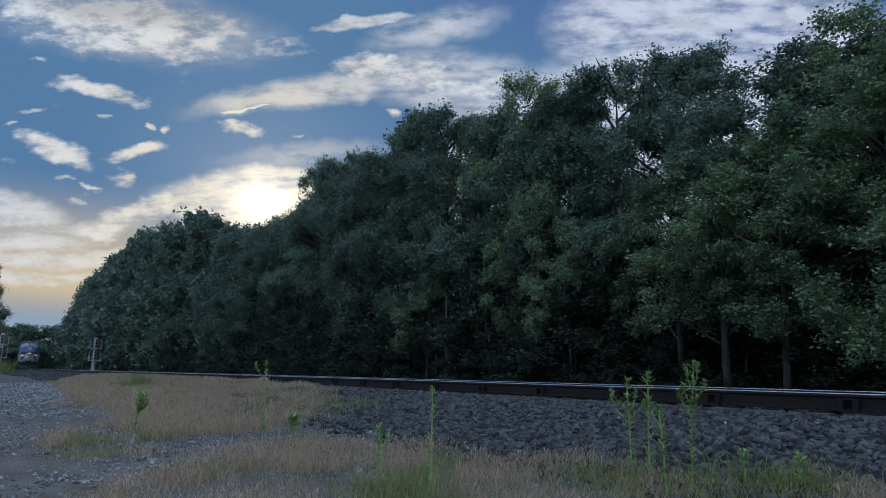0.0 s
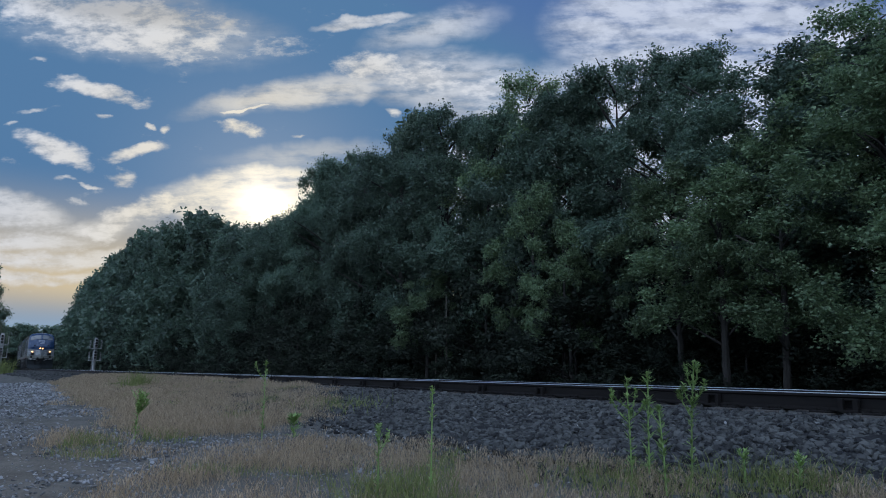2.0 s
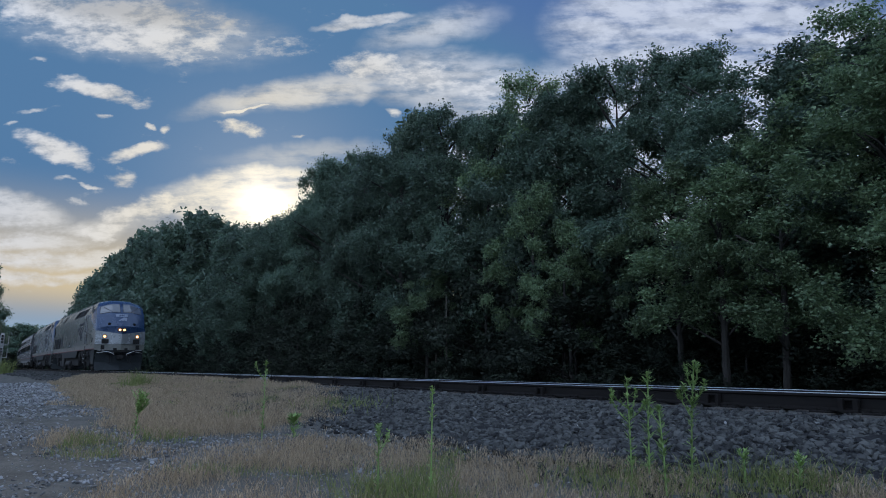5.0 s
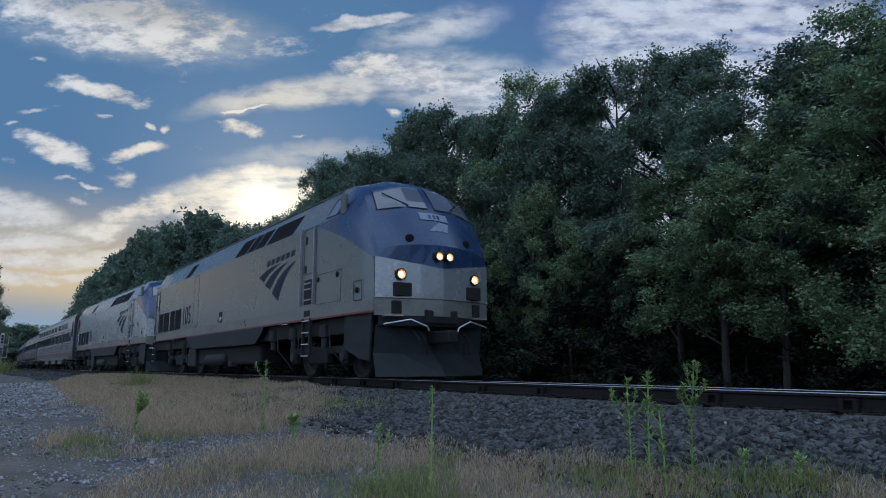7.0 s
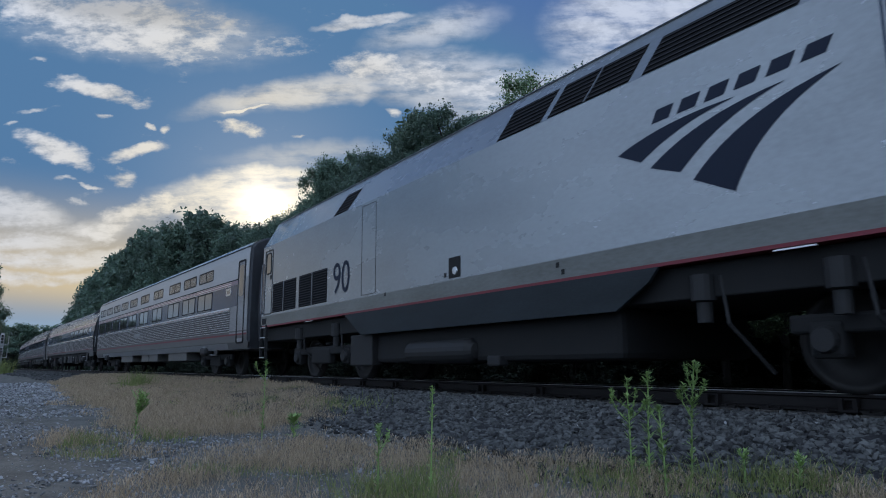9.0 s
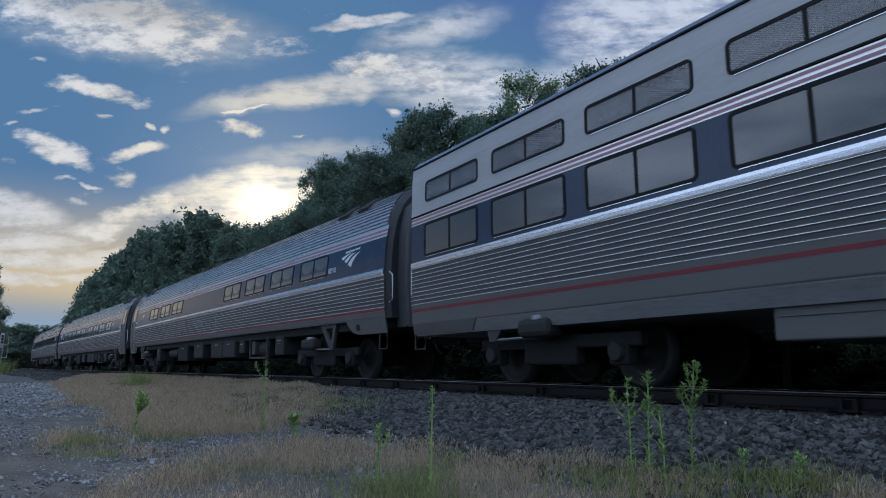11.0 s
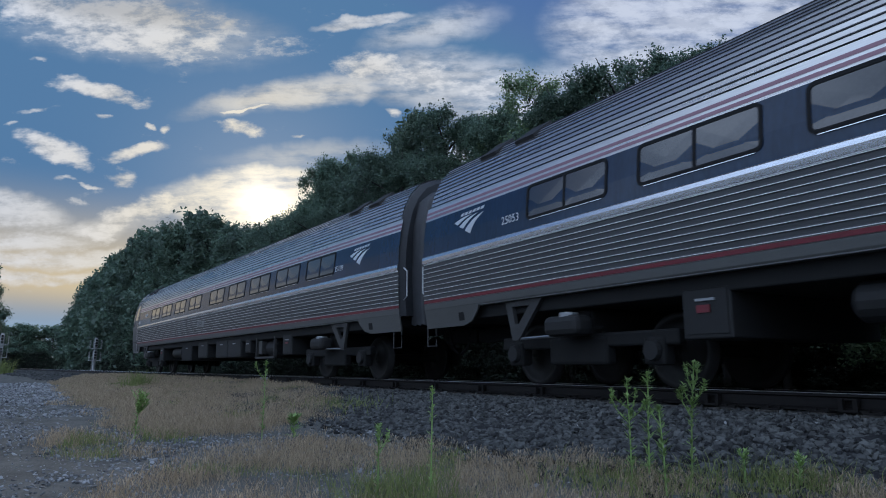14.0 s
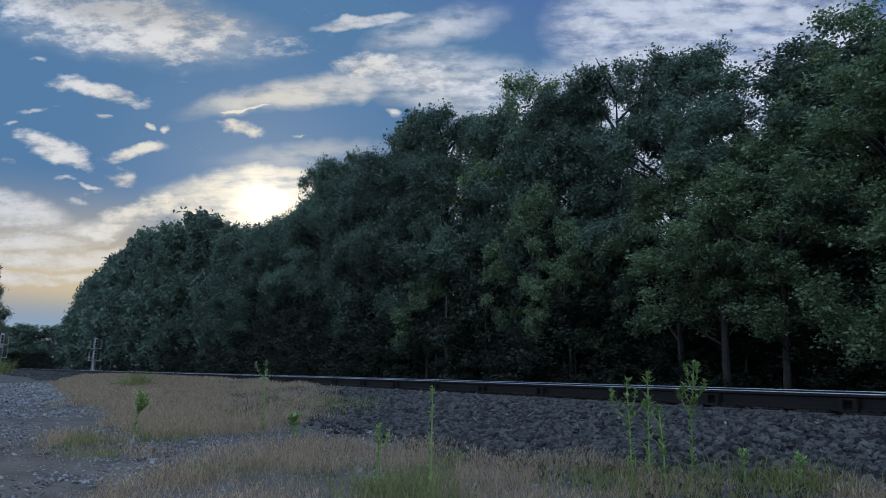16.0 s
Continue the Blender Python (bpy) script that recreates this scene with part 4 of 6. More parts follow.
# pale saplings that stand out of the edge
for px, py, h, wd in ((-15.3, 12.6, 6.6, 0.55), (-14.2, 12.7, 5.2, 0.5), (-9.8, 12.2, 5.7, 0.62), (-8.6, 12.0, 5.3, 0.66), (-7.5, 12.2, 4.9, 0.6), (-20.5, 12.0, 4.6, 0.55)):
    plant(SAPLING, 0, px, py, h, wd, px)
# lighter young tree where the wood comes nearest to the open
plant(NEAR, 3, -5.0, 12.1, reach(-5.0, 12.1, 0.93), 0.85, 1.3)
# understorey that closes the wood, its leaf colour darkened to give the shade
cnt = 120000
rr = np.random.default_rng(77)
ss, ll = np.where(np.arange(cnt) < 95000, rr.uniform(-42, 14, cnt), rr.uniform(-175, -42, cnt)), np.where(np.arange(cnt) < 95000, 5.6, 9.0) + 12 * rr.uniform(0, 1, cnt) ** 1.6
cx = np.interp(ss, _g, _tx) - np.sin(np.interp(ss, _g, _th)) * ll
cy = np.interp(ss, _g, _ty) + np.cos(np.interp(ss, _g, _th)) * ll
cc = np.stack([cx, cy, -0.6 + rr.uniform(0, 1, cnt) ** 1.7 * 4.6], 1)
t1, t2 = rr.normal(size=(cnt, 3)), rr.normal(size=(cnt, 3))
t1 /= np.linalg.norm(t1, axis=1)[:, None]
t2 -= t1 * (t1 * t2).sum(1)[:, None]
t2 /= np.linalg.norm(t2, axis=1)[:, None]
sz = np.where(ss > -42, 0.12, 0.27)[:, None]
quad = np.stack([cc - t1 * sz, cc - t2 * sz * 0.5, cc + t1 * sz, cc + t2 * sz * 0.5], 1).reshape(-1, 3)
tagged(new("undergrowth", raw("undergrowth", quad.tolist(), [(4 * i, 4 * i + 1, 4 * i + 2, 4 * i + 3) for i in range(cnt)], M_SHADED_BRAMBLE)), "deep shaded undergrowth inside the wood", "undergrowth", kind="stuff")
# far trees that close the view along the line, and those on the open side
for k in range(26):
    x, y = -285 - 30 * r.random(), -75 + 4.6 * k + r.uniform(-1, 1)
    plant(FAR, k, x, y, r.uniform(15, 20), 2.7, r.uniform(0, 6.28))
    plant(SHRUB, k, x + 14, y + 1.5, r.uniform(6, 9), 1.1, r.uniform(0, 6.28))
for x, y, h in ((-150, -7.4, 21.0), (-158, -10.5, 22), (-166, -8.0, 15), (-190, -8.0, 15), (-215, -7.5, 15), (-142, -8.8, 20)):
    plant(PROTO, int(h), x, y, h, 1.35, h)
    plant(SHRUB, int(h), x + 2, y + 0.4, h * 0.4, 0.75, h)
    plant(SHRUB, int(h) + 1, x - 5, y - 2.0, h * 0.5, 0.9, h)
# added, unseen: wood past the eye, belt closing the open side; both darken reflections
for k in range(16):
    x, y, _ = on_track(14 + 5.5 * k, 8.0 + r.uniform(-0.8, 0.8))
    plant(FAR, k, x, y, r.uniform(8, 11), 1.35, r.uniform(0, 6.28))
for k in range(17):
    plant(FAR, k, -70 + 9.5 * k, -48 - r.uniform(0, 8), r.uniform(6, 9), 1.9, r.uniform(0, 6.28))
# bare pale twigs in the shade
for pts in ([(-19.9, 12.0, 0.0), (-19.75, 11.9, 1.6), (-20.25, 11.9, 2.9), (-20.5, 11.9, 3.9)], [(-19.2, 12.0, -0.4), (-19.3, 12.0, 2.8)], [(-8.0, 11.7, 2.9), (-7.5, 11.6, 2.6), (-7.1, 11.6, 2.35)], [(-8.9, 11.8, 3.3), (-9.6, 11.8, 3.6)]):
    tagged(part("bare_branch", tube(pts, [0.02, 0.015, 0.01, 0.008][:len(pts)], 5), M_TWIG), "bare pale dead branch in the shaded wood", "branch", "dead branches")


# ---- signals ----
def signal(s, lat, label):
    x, y, a = on_track(s, lat)
    z = float(ground_z(x, y))
    g = thing("railway_signal", label, "signal", "signals beside the line")
    g.matrix_basis = Matrix.Translation((x, y, z)) @ Matrix.Rotation(a, 4, "Z")
    part("post", tube([(0, 0, 0), (0, 0, 4.4)], [0.19, 0.16], 10), M_SIGNAL, g, "pale round signal post")
    part("plinth", box(-0.4, 0.4, -0.4, 0.4, -0.2, 0.25, 0.04), M_SIGNAL, g)
    for zc in (2.35, 3.75):
        hd = part("signal_head", box(0.1, 0.32, -0.2, 0.2, zc - 0.5, zc + 0.5, 0.06), M_SIGNAL, g, "pale signal head with dark hoods")
        for dz in (-0.32, 0.0, 0.32):
            part("hood", moved(disc_lathe([(0.12, 0.0), (0.12, 0.24), (0.105, 0.24), (0.1, 0.0), (0.0, 0.0)], 14, "X"), 0.32, 0, zc + dz), M_UNDER, hd)
        for yy in (-0.6, 0.6):
            part("guard_rail", tube([(-0.4, yy, zc - 0.6), (-0.4, yy, zc + 0.35), (0.35, yy, zc + 0.35), (0.35, yy, zc - 0.6)], 0.03), M_SIGNAL, g)
        part("platform", box(-0.45, 0.4, -0.62, 0.62, zc - 0.66, zc - 0.6, 0.01), M_SIGNAL, g)
    part("ladder_rail", tube([(-0.5, -0.2, 0.1), (-0.42, -0.2, 4.2)], 0.025), M_SIGNAL, g)
    part("ladder_rail", tube([(-0.5, 0.2, 0.1), (-0.42, 0.2, 4.2)], 0.025), M_SIGNAL, g)


signal(-90, 4.9, "pale signal mast with two hooded heads near the wood")
signal(-90, -4.5, "pale signal mast on the open side of the track")


# ---- the train: coaches ----
COACH = [(1.50, 0.90), (1.565, 1.30), (1.585, 1.70), (1.59, 2.10), (1.575, 2.45), (1.535, 2.80), (1.485, 3.05), (1.41, 3.30), (1.28, 3.57), (1.07, 3.81), (0.80, 3.94), (0.40, 4.01), (0.0, 4.03)]
COACH_SIDE, COACH_FAR = Side(COACH), Side(COACH, -1)
WHEEL36, WHEEL40 = wheelset_mesh(0.457), wheelset_mesh(0.508)


def hull(prof, x0, x1, inset, ends=0.0):
    """A closed shell of the profile, slightly inside it; its ends drawn in by ends."""
    ring = [(-(y - inset), z) for y, z in prof] + [((y - inset), z) for y, z in prof[-2::-1]]
    xs = [(x0, ends), (x0 + 0.10, 0.0), (x1 - 0.10, 0.0), (x1, ends)]
    vs, n = [], len(ring)
    for x, e in xs:
        for y, z in ring:
            k = 1 - e / 1.5
            vs.append((x, y * k, prof[0][1] + (z - inset - prof[0][1]) * (1 - e / 4)))
    q = [(i * n + j, i * n + j + 1, (i + 1) * n + j + 1, (i + 1) * n + j) for i in range(3) for j in range(n - 1)]
    q += [tuple(range(n)), tuple(range(3 * n, 4 * n))] + [(i * n + n - 1, i * n, (i + 1) * n, (i + 1) * n + n - 1) for i in range(3)]
    return faces(vs, q, [1 if k // (n - 1) != 1 else 0 for k in range(3 * (n - 1))] + [1, 1, 0, 0, 0])


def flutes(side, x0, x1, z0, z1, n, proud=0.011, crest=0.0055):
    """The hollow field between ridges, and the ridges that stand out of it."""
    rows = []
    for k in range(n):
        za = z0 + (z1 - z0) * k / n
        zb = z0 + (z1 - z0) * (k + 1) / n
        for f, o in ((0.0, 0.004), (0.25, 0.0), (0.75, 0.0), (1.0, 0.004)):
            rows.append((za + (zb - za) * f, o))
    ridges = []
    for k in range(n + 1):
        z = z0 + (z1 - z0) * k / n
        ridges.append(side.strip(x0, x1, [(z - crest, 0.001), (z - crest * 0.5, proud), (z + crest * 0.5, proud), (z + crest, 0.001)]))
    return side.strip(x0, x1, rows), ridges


def roof_flutes(prof, x0, x1, n, flip):
    """Ridges along the curved roof, by the length of its curve."""
    pts = [Vector((y, z)) for y, z in prof if z >= 3.05]
    d = [0.0]
    for a, b in zip(pts, pts[1:]):
        d.append(d[-1] + (b - a).length)
    ridges, field = [], []

    def on(u, off):
        u = min(max(u, 0.0), d[-1] - 1e-4)
        i = max(k for k in range(len(d) - 1) if d[k] <= u)
        p = pts[i].lerp(pts[i + 1], (u - d[i]) / (d[i + 1] - d[i]))
        t = (pts[i + 1] - pts[i]).normalized()
        nrm = Vector((t.y, -t.x))
        return p + nrm * off
    for k in range(n + 1):
        u = d[-1] * k / n
        row = []
        for du, o in ((-0.011, 0.0), (-0.006, 0.011), (0.006, 0.011), (0.011, 0.0)):
            row.append(on(u + du, o))
        vs = [(x, -flip * p.x, p.y) for x in (x0, x1) for p in row]
        ridges.append(faces(vs, [(j, j + 1, 4 + j + 1, 4 + j) for j in range(3)]))
    for k in range(4 * n + 1):
        field.append(on(d[-1] * k / (4 * n), 0.001))
    m = len(field)
    vs = [(x, -flip * p.x, p.y) for x in (x0, x1) for p in field]
    return faces(vs, [(j, j + 1, m + j + 1, m + j) for j in range(m - 1)]), ridges


def stirrup(parent, x0, x1, y, z0, z1):
    part("stirrup_step", tube([(x0, y, z1), (x0, y, z0), (x1, y, z0), (x1, y, z1)], 0.016), M_BRACKET, parent)


def coach(label, windows, vest, number, blank_panel=None, ovals=(), emblem_x=10.47, number_x=9.78, plate_x=(-1.03, -0.2)):
    """A fluted steel coach; vest is the end (-1 or 1) that has the entrance door."""
    c = thing("passenger_coach", label, "train coach", "coaches of the train")
    x0, x1 = -12.54, 12.54
    part("shell", hull([(1.555, 1.22)] + COACH[1:], x0, x1, 0.012, 0.12), [M_STEEL_DULL, M_CAR_END], c)
    # fluting stops where the plain entrance end begins
    a, b = (x0 + 1.12, x1 - 0.03) if vest < 0 else (x0 + 0.03, x1 - 1.12)
    for side in (COACH_SIDE, COACH_FAR):
        near = side is COACH_SIDE
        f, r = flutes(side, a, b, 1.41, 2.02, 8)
        part("side_fluting", f, M_FLUTE_LOW, c, "corrugated stainless side panel, coloured dark like the ground it reflects")
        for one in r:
            part("side_ridge", one, M_RIDGE_THIN, c, "ridge of the corrugated side, coloured bright like the sky it reflects")
        f, r = roof_flutes(COACH, x0 + 0.12, x1 - 0.12, 23, side.flip)
        part("roof_fluting", f, M_STEEL, c, "corrugated stainless roof")
        for one in r:
            part("roof_ridge", one, M_ROOFLINE, c)
        part("belt_rail", side.strip(a, b, [(2.03, 0.002), (2.045, 0.022), (2.10, 0.03), (2.15, 0.022), (2.165, 0.002)]), M_RIDGE, c, "bright rounded belt rail")
        part("blue_band", side.strip(a, b, [(2.165, 0.003), (2.45, 0.003), (2.6, 0.003), (2.80, 0.003)]), M_NAVY, c, "glossy navy window band")
        part("letter_board", side.strip(a, b, [(2.80, 0.002), (2.85, 0.002), (3.04, 0.002)]), M_STEEL, c)
        for z in (2.835, 2.915):
            part("thin_stripe", side.strip(a, b, [(z, 0.005), (z + 0.045, 0.005)]), M_PINK, c, "faded red stripe above the windows")
        part("red_stripe", side.strip(a, b, [(1.345, 0.006), (1.395, 0.006)]), M_RED, c, "red stripe along the sill")
        part("sill", side.strip(a, b, [(1.22, 0.0), (1.24, 0.006), (1.34, 0.004)]), M_SILL, c, "pale grey side sill")
        for k, (w0, w1) in enumerate(windows):
            window(side, w0, w1, 2.29, 2.80, c)
        # low ends, faired round the bogie openings
        for e in (-1, 1):
            xe, xi = e * 12.5, e * 11.35
            pts = [(xe, 0.92), (xi, 0.92), (xi - e * 0.25, 0.98), (xi - e * 0.42, 1.12), (xi - e * 0.5, 1.23), (xe, 1.23)]
            part("end_fairing", side.patch(pts, 0.008, 0.03), M_SILL, c, "grey fairing at the coach end")
            part("fairing_vent", side.patch(outline(min(xi - e * 0.05, xi + e * 0.1), max(xi - e * 0.05, xi + e * 0.1), 1.0, 1.13, 0.02), 0.012, 0.006), M_UNDER, c)
            stirrup(c, e * 12.5, e * 12.22, -side.flip * 1.5, 0.62, 0.93)
            yy = -side.flip * 1.5
            part("grab_rail", tube([(e * 12.56, yy, 1.5), (e * 12.68, yy, 1.56), (e * 12.68, yy, 2.02), (e * 12.56, yy, 2.1)], 0.014), M_BRIGHT, c)
        # entrance door in the plain end
        e = vest
        xa, xb = sorted((e * 12.24, e * 11.46))
        zs = [1.23, 1.6, 2.1, 2.45, 2.8, 3.05, 3.3, 3.42]
        part("entrance_panel", side.strip(min(e * 12.5, e * 11.42), max(e * 12.5, e * 11.42), [(z, 0.006) for z in zs]), M_DOOR, c, "plain dark steel entrance end")
        part("door_post", side.strip(xb if e < 0 else xa - 0.06, xb + 0.06 if e < 0 else xa, [(z, 0.03) for z in [0.92] + zs]), M_STEEL, c, "bright door post")
        o = outline(xa, xb, 0.94, 3.36, 0.14)
        i = outline(xa + 0.06, xb - 0.06, 0.99, 3.30, 0.1)
        part("door_frame", side.ring(o, i, 0.022, 0.03), M_STEEL_DULL, c)
        door = part("door", side.strip(xa + 0.05, xb - 0.05, [(z, 0.0125) for z in [0.96] + zs[:-1] + [3.32]]), M_DOOR, c, "dark grey steel sliding entrance door")
        wx0, wx1 = xa + 0.17, xb - 0.12
        part("door_window", side.ring(outline(wx0, wx1, 2.44, 3.22, 0.05), outline(wx0 + 0.02, wx1 - 0.02, 2.46, 3.20, 0.04), 0.022, 0.02), M_STEEL_DULL, door)
        part("door_pane", side.strip(wx0 + 0.01, wx1 - 0.01, [(z, 0.017) for z in (2.45, 2.8, 3.05, 3.21)]), M_GLASS, door, "dark tinted door pane")
        part("threshold", side.patch([(xa, 1.415), (xb, 1.415), (xb, 1.44), (xa, 1.44)], 0.03, 0.02), M_RIDGE, door)
        part("door_handle", side.patch(outline(xa + 0.075, xa + 0.12, 2.2, 2.38, 0.015), 0.03, 0.02), M_UNDER, door)
        part("corner_band", side.strip(*sorted((e * 12.5, e * 12.30)), [(z, 0.011) for z in (2.165, 2.45, 2.8)]), M_NAVY, c)
        part("corner_stripe", side.strip(*sorted((e * 12.5, e * 12.30)), [(2.86, 0.011), (2.9, 0.011)]), M_PINK, c)
        for ox in ovals:
            ow = part("oval_window", side.ring(outline(ox, ox + 0.38, 2.52, 2.66, 0.068), outline(ox + 0.025, ox + 0.355, 2.545, 2.635, 0.044), 0.014, 0.012), M_STEEL, c)
            part("oval_pane", side.patch(outline(ox + 0.02, ox + 0.36, 2.54, 2.64, 0.05), 0.008, 0.005), M_WHITE_DECAL, ow, "pale frosted oval pane")
        for dx in (0.12, 0.32):
            bx = e * 11.38 - e * dx
            part("door_badge", side.patch(outline(bx - 0.06, bx + 0.06, 2.27, 2.39, 0.058), 0.008, 0.004), M_WHITE_DECAL, c, "round pale door sign")
    # writing on the side towards the line's open edge
    emblem(COACH_SIDE, emblem_x, 2.34, 0.86, 0.31, M_WHITE_DECAL, c, "pale swept stripe on the navy band")
    lettering("running_number", number, 0.17, number_x, 2.33, COACH_SIDE, M_WHITE_DECAL, c, "pale running number")
    pl = part("number_plate", COACH_SIDE.patch(outline(plate_x[0], plate_x[1], 1.66, 1.83, 0.01, 2), 0.022, 0.02), M_STEEL_DULL, c, "grey plate with the running number")
    lettering("plate_digits", number, 0.17, plate_x[0] + 0.1, 1.685, COACH_SIDE, M_LOGO, pl, stretch=1.25, off=0.026)
    if blank_panel:
        part("access_panel", COACH_SIDE.ring(outline(*blank_panel, 1.36, 2.02, 0.01, 2), outline(blank_panel[0] + 0.025, blank_panel[1] - 0.025, 1.385, 1.995, 0.01, 2), 0.018, 0.012), M_STEEL_DULL, c, "steel access panel in the fluting")
    # roof hatches near the ends
    for hx in (-11.0, -10.05, 9.95, 10.9):
        h = faces([(hx - 0.22, -1.22, 3.63), (hx + 0.22, -1.22, 3.63), (hx + 0.22, -0.86, 3.91), (hx - 0.22, -0.86, 3.91), (hx - 0.22, -1.25, 3.69), (hx + 0.22, -1.25, 3.69), (hx + 0.22, -0.88, 3.98), (hx - 0.22, -0.88, 3.98)], [(0, 1, 2, 3), (4, 5, 6, 7), (0, 1, 5, 4), (1, 2, 6, 5), (2, 3, 7, 6), (3, 0, 4, 7)])
        part("roof_hatch", h, M_UNDER_GREY, c, "small dark raised roof hatch")
    under_coach(c)
    ends_of(c, -12.54, 12.54, 3.66)
    return c


def ends_of(c, x0, x1, top):
    """Folding gangway hoods and couplers at both ends."""
    for e, x in ((-1, x0), (1, x1)):
        prof = [(1.28, 1.05), (1.33, 2.0), (1.30, 2.9), (1.18, top - 0.25), (0.95, top - 0.06), (0.6, top + 0.05), (0.0, top + 0.1)]
        bm = bmesh.new()
        ring = [(-y, z) for y, z in prof] + [(y, z) for y, z in prof[-2::-1]]
        n, vs = len(ring), []
        for k in range(6):
            g = 0.03 if k % 2 else 0.0
            for y, z in ring:
                vs.append((x + e * (-0.05 + 0.087 * k), y * (1 - g), z - g))
        q = [(i * n + j, i * n + j + 1, (i + 1) * n + j + 1, (i + 1) * n + j) for i in range(5) for j in range(n - 1)] + [tuple(range(n)), tuple(range(5 * n, 6 * n))]
        part("gangway_hood", join(bm, faces(vs, q)), M_DIAPH, c, "dark folded gangway hood", True)
        part("coupler", box(*sorted((x - e * 0.6, x + e * 0.44)), -0.12, 0.12, 0.72, 0.98, 0.03), M_UNDER, c)
        part("cable", tube([(x + e * 0.1, -0.5, 1.0), (x + e * 0.2, -0.52, 0.62), (x + e * 0.42, -0.52, 0.5)], 0.025), M_RUBBER, c)


def under_coach(c, boxes=True):
    part("floor_frame", box(-12.3, 12.3, -1.42, 1.42, 1.02, 1.24, 0.02), M_UNDER, c)
    for xc in (-9.1, 9.1):
        bogie(c, xc, 1.3, 0.457, WHEEL36)
        part("bolster", box(xc - 0.3, xc + 0.3, -1.2, 1.2, 0.62, 1.02, 0.05), M_UNDER, c)
        e = 1 if xc > 0 else -1
        for y in (-1.46, 1.46):
            # three-cornered bracket with its opening
            bm = bmesh.new()
            xa = xc + e * 0.35
            out = [(xa, 1.20), (xa + e * 0.82, 1.20), (xa + e * 0.66, 0.64), (xa + e * 0.52, 0.64)]
            hole = [(xa + e * 0.27, 1.12), (xa + e * 0.66, 1.12), (xa + e * 0.60, 0.88), (xa + e * 0.52, 0.86)]
            vs = [(x, y + d, z) for d in (-0.03, 0.03) for x, z in out + hole]
            q = []
            for o in (0, 8):
                q += [(o + k, o + (k + 1) % 4, o + 4 + (k + 1) % 4, o + 4 + k) for k in range(4)]
            q += [(k, (k + 1) % 4, 8 + (k + 1) % 4, 8 + k) for k in range(4)] + [(4 + k, 4 + (k + 1) % 4, 12 + (k + 1) % 4, 12 + k) for k in range(4)]
            part("bogie_bracket", join(bm, faces(vs, q)), M_BRACKET, c, "dark grey three-cornered bogie bracket")
            part("tie_rod", tube([(xa + e * 0.58, y, 0.66), (xa - e * 0.6, y, 0.68)], 0.02), M_STEEL_DULL, c)
            part("air_reservoir", box(xa - 0.35 - e * 0.5, xa + 0.3 - e * 0.5, y - 0.16, y + 0.16, 0.66, 0.92, 0.08), M_UNDER_GREY, c, "dusty grey air spring seat")
            part("reservoir_lid", disc_at(xa - e * 0.5, y, 0.93, 0.13, 0.06), M_STEEL_DULL, c)
    if boxes:
        for (xa, xb, za, zb), m in (((-1.38, -0.25, 0.58, 1.14), M_UNDER_GREY), ((0.72, 1.95, 0.56, 1.12), M_UNDER_GREY), ((1.98, 3.21, 0.56, 1.12), M_UNDER_GREY), ((3.6, 4.06, 0.68, 1.08), M_UNDER_GREY), ((6.5, 7.1, 0.58, 1.1), M_UNDER_GREY), ((-7.2, -6.6, 0.55, 1.1), M_UNDER_GREY), ((-3.6, -2.2, 0.5, 1.1), M_UNDER)):
            eb = part("equipment_box", box(xa, xb, -1.42, 1.42, za, zb, 0.02), m, c, "dusty grey underfloor equipment box")
            part("box_latch", box((xa + xb) / 2 - 0.12, (xa + xb) / 2 + 0.12, -1.445, -1.42, zb - 0.16, zb - 0.13, 0.004), M_STEEL_DULL, eb)
            part("box_lid", box(xa + 0.04, xb - 0.04, -1.432, -1.42, za + 0.05, zb - 0.04, 0.004), m, eb)
        rk = bmesh.new()
        for xa, xb, za, zb in ((4.55, 4.6, 0.5, 1.08), (5.9, 5.95, 0.5, 1.08), (4.55, 5.95, 0.5, 0.55)):
            box(xa, xb, -1.44, -1.36, za, zb, 0.005, rk)
        part("generator_rack", rk, M_BRACKET, c, "open steel rack under the floor")
        part("compressor", moved(disc_lathe([(0.0, -0.4), (0.2, -0.4), (0.24, -0.3), (0.24, 0.3), (0.2, 0.4), (0.0, 0.4)], 16, "X"), 5.35, -1.1, 0.78), M_UNDER_GREY, c)
        part("gauge_box", box(4.75, 5.0, -1.43, -1.2, 0.62, 0.98, 0.01), M_BRACKET, c)
        part("air_tank", moved(disc_lathe([(0.0, -0.75), (0.12, -0.73), (0.19, -0.66), (0.19, 0.66), (0.12, 0.73), (0.0, 0.75)], 16, "X"), -4.8, -1.15, 0.82), M_UNDER_GREY, c, "dark cylindrical air tank")
        part("red_tag", box(6.72, 6.9, -1.45, -1.44, 0.86, 0.9), M_RED, c)
        part("red_tag", box(-7.0, -6.84, -1.45, -1.434, 0.82, 0.9), M_RED, c, "small red notice on an equipment box")


def disc_at(x, y, z, r, h):
    return moved(disc_lathe([(0.0, h / 2), (r * 0.9, h / 2), (r, h / 4), (r, -h / 2), (0.0, -h / 2)], 16, "Z"), x, y, z)


SLEEPER = [(1.52, 0.82), (1.565, 1.0), (1.585, 1.4), (1.585, 2.1), (1.585, 2.95), (1.575, 3.6), (1.55, 3.86), (1.46, 3.98), (1.2, 4.12), (0.8, 4.22), (0.4, 4.27), (0.0, 4.28)]
SLEEPER_SIDE, SLEEPER_FAR = Side(SLEEPER), Side(SLEEPER, -1)


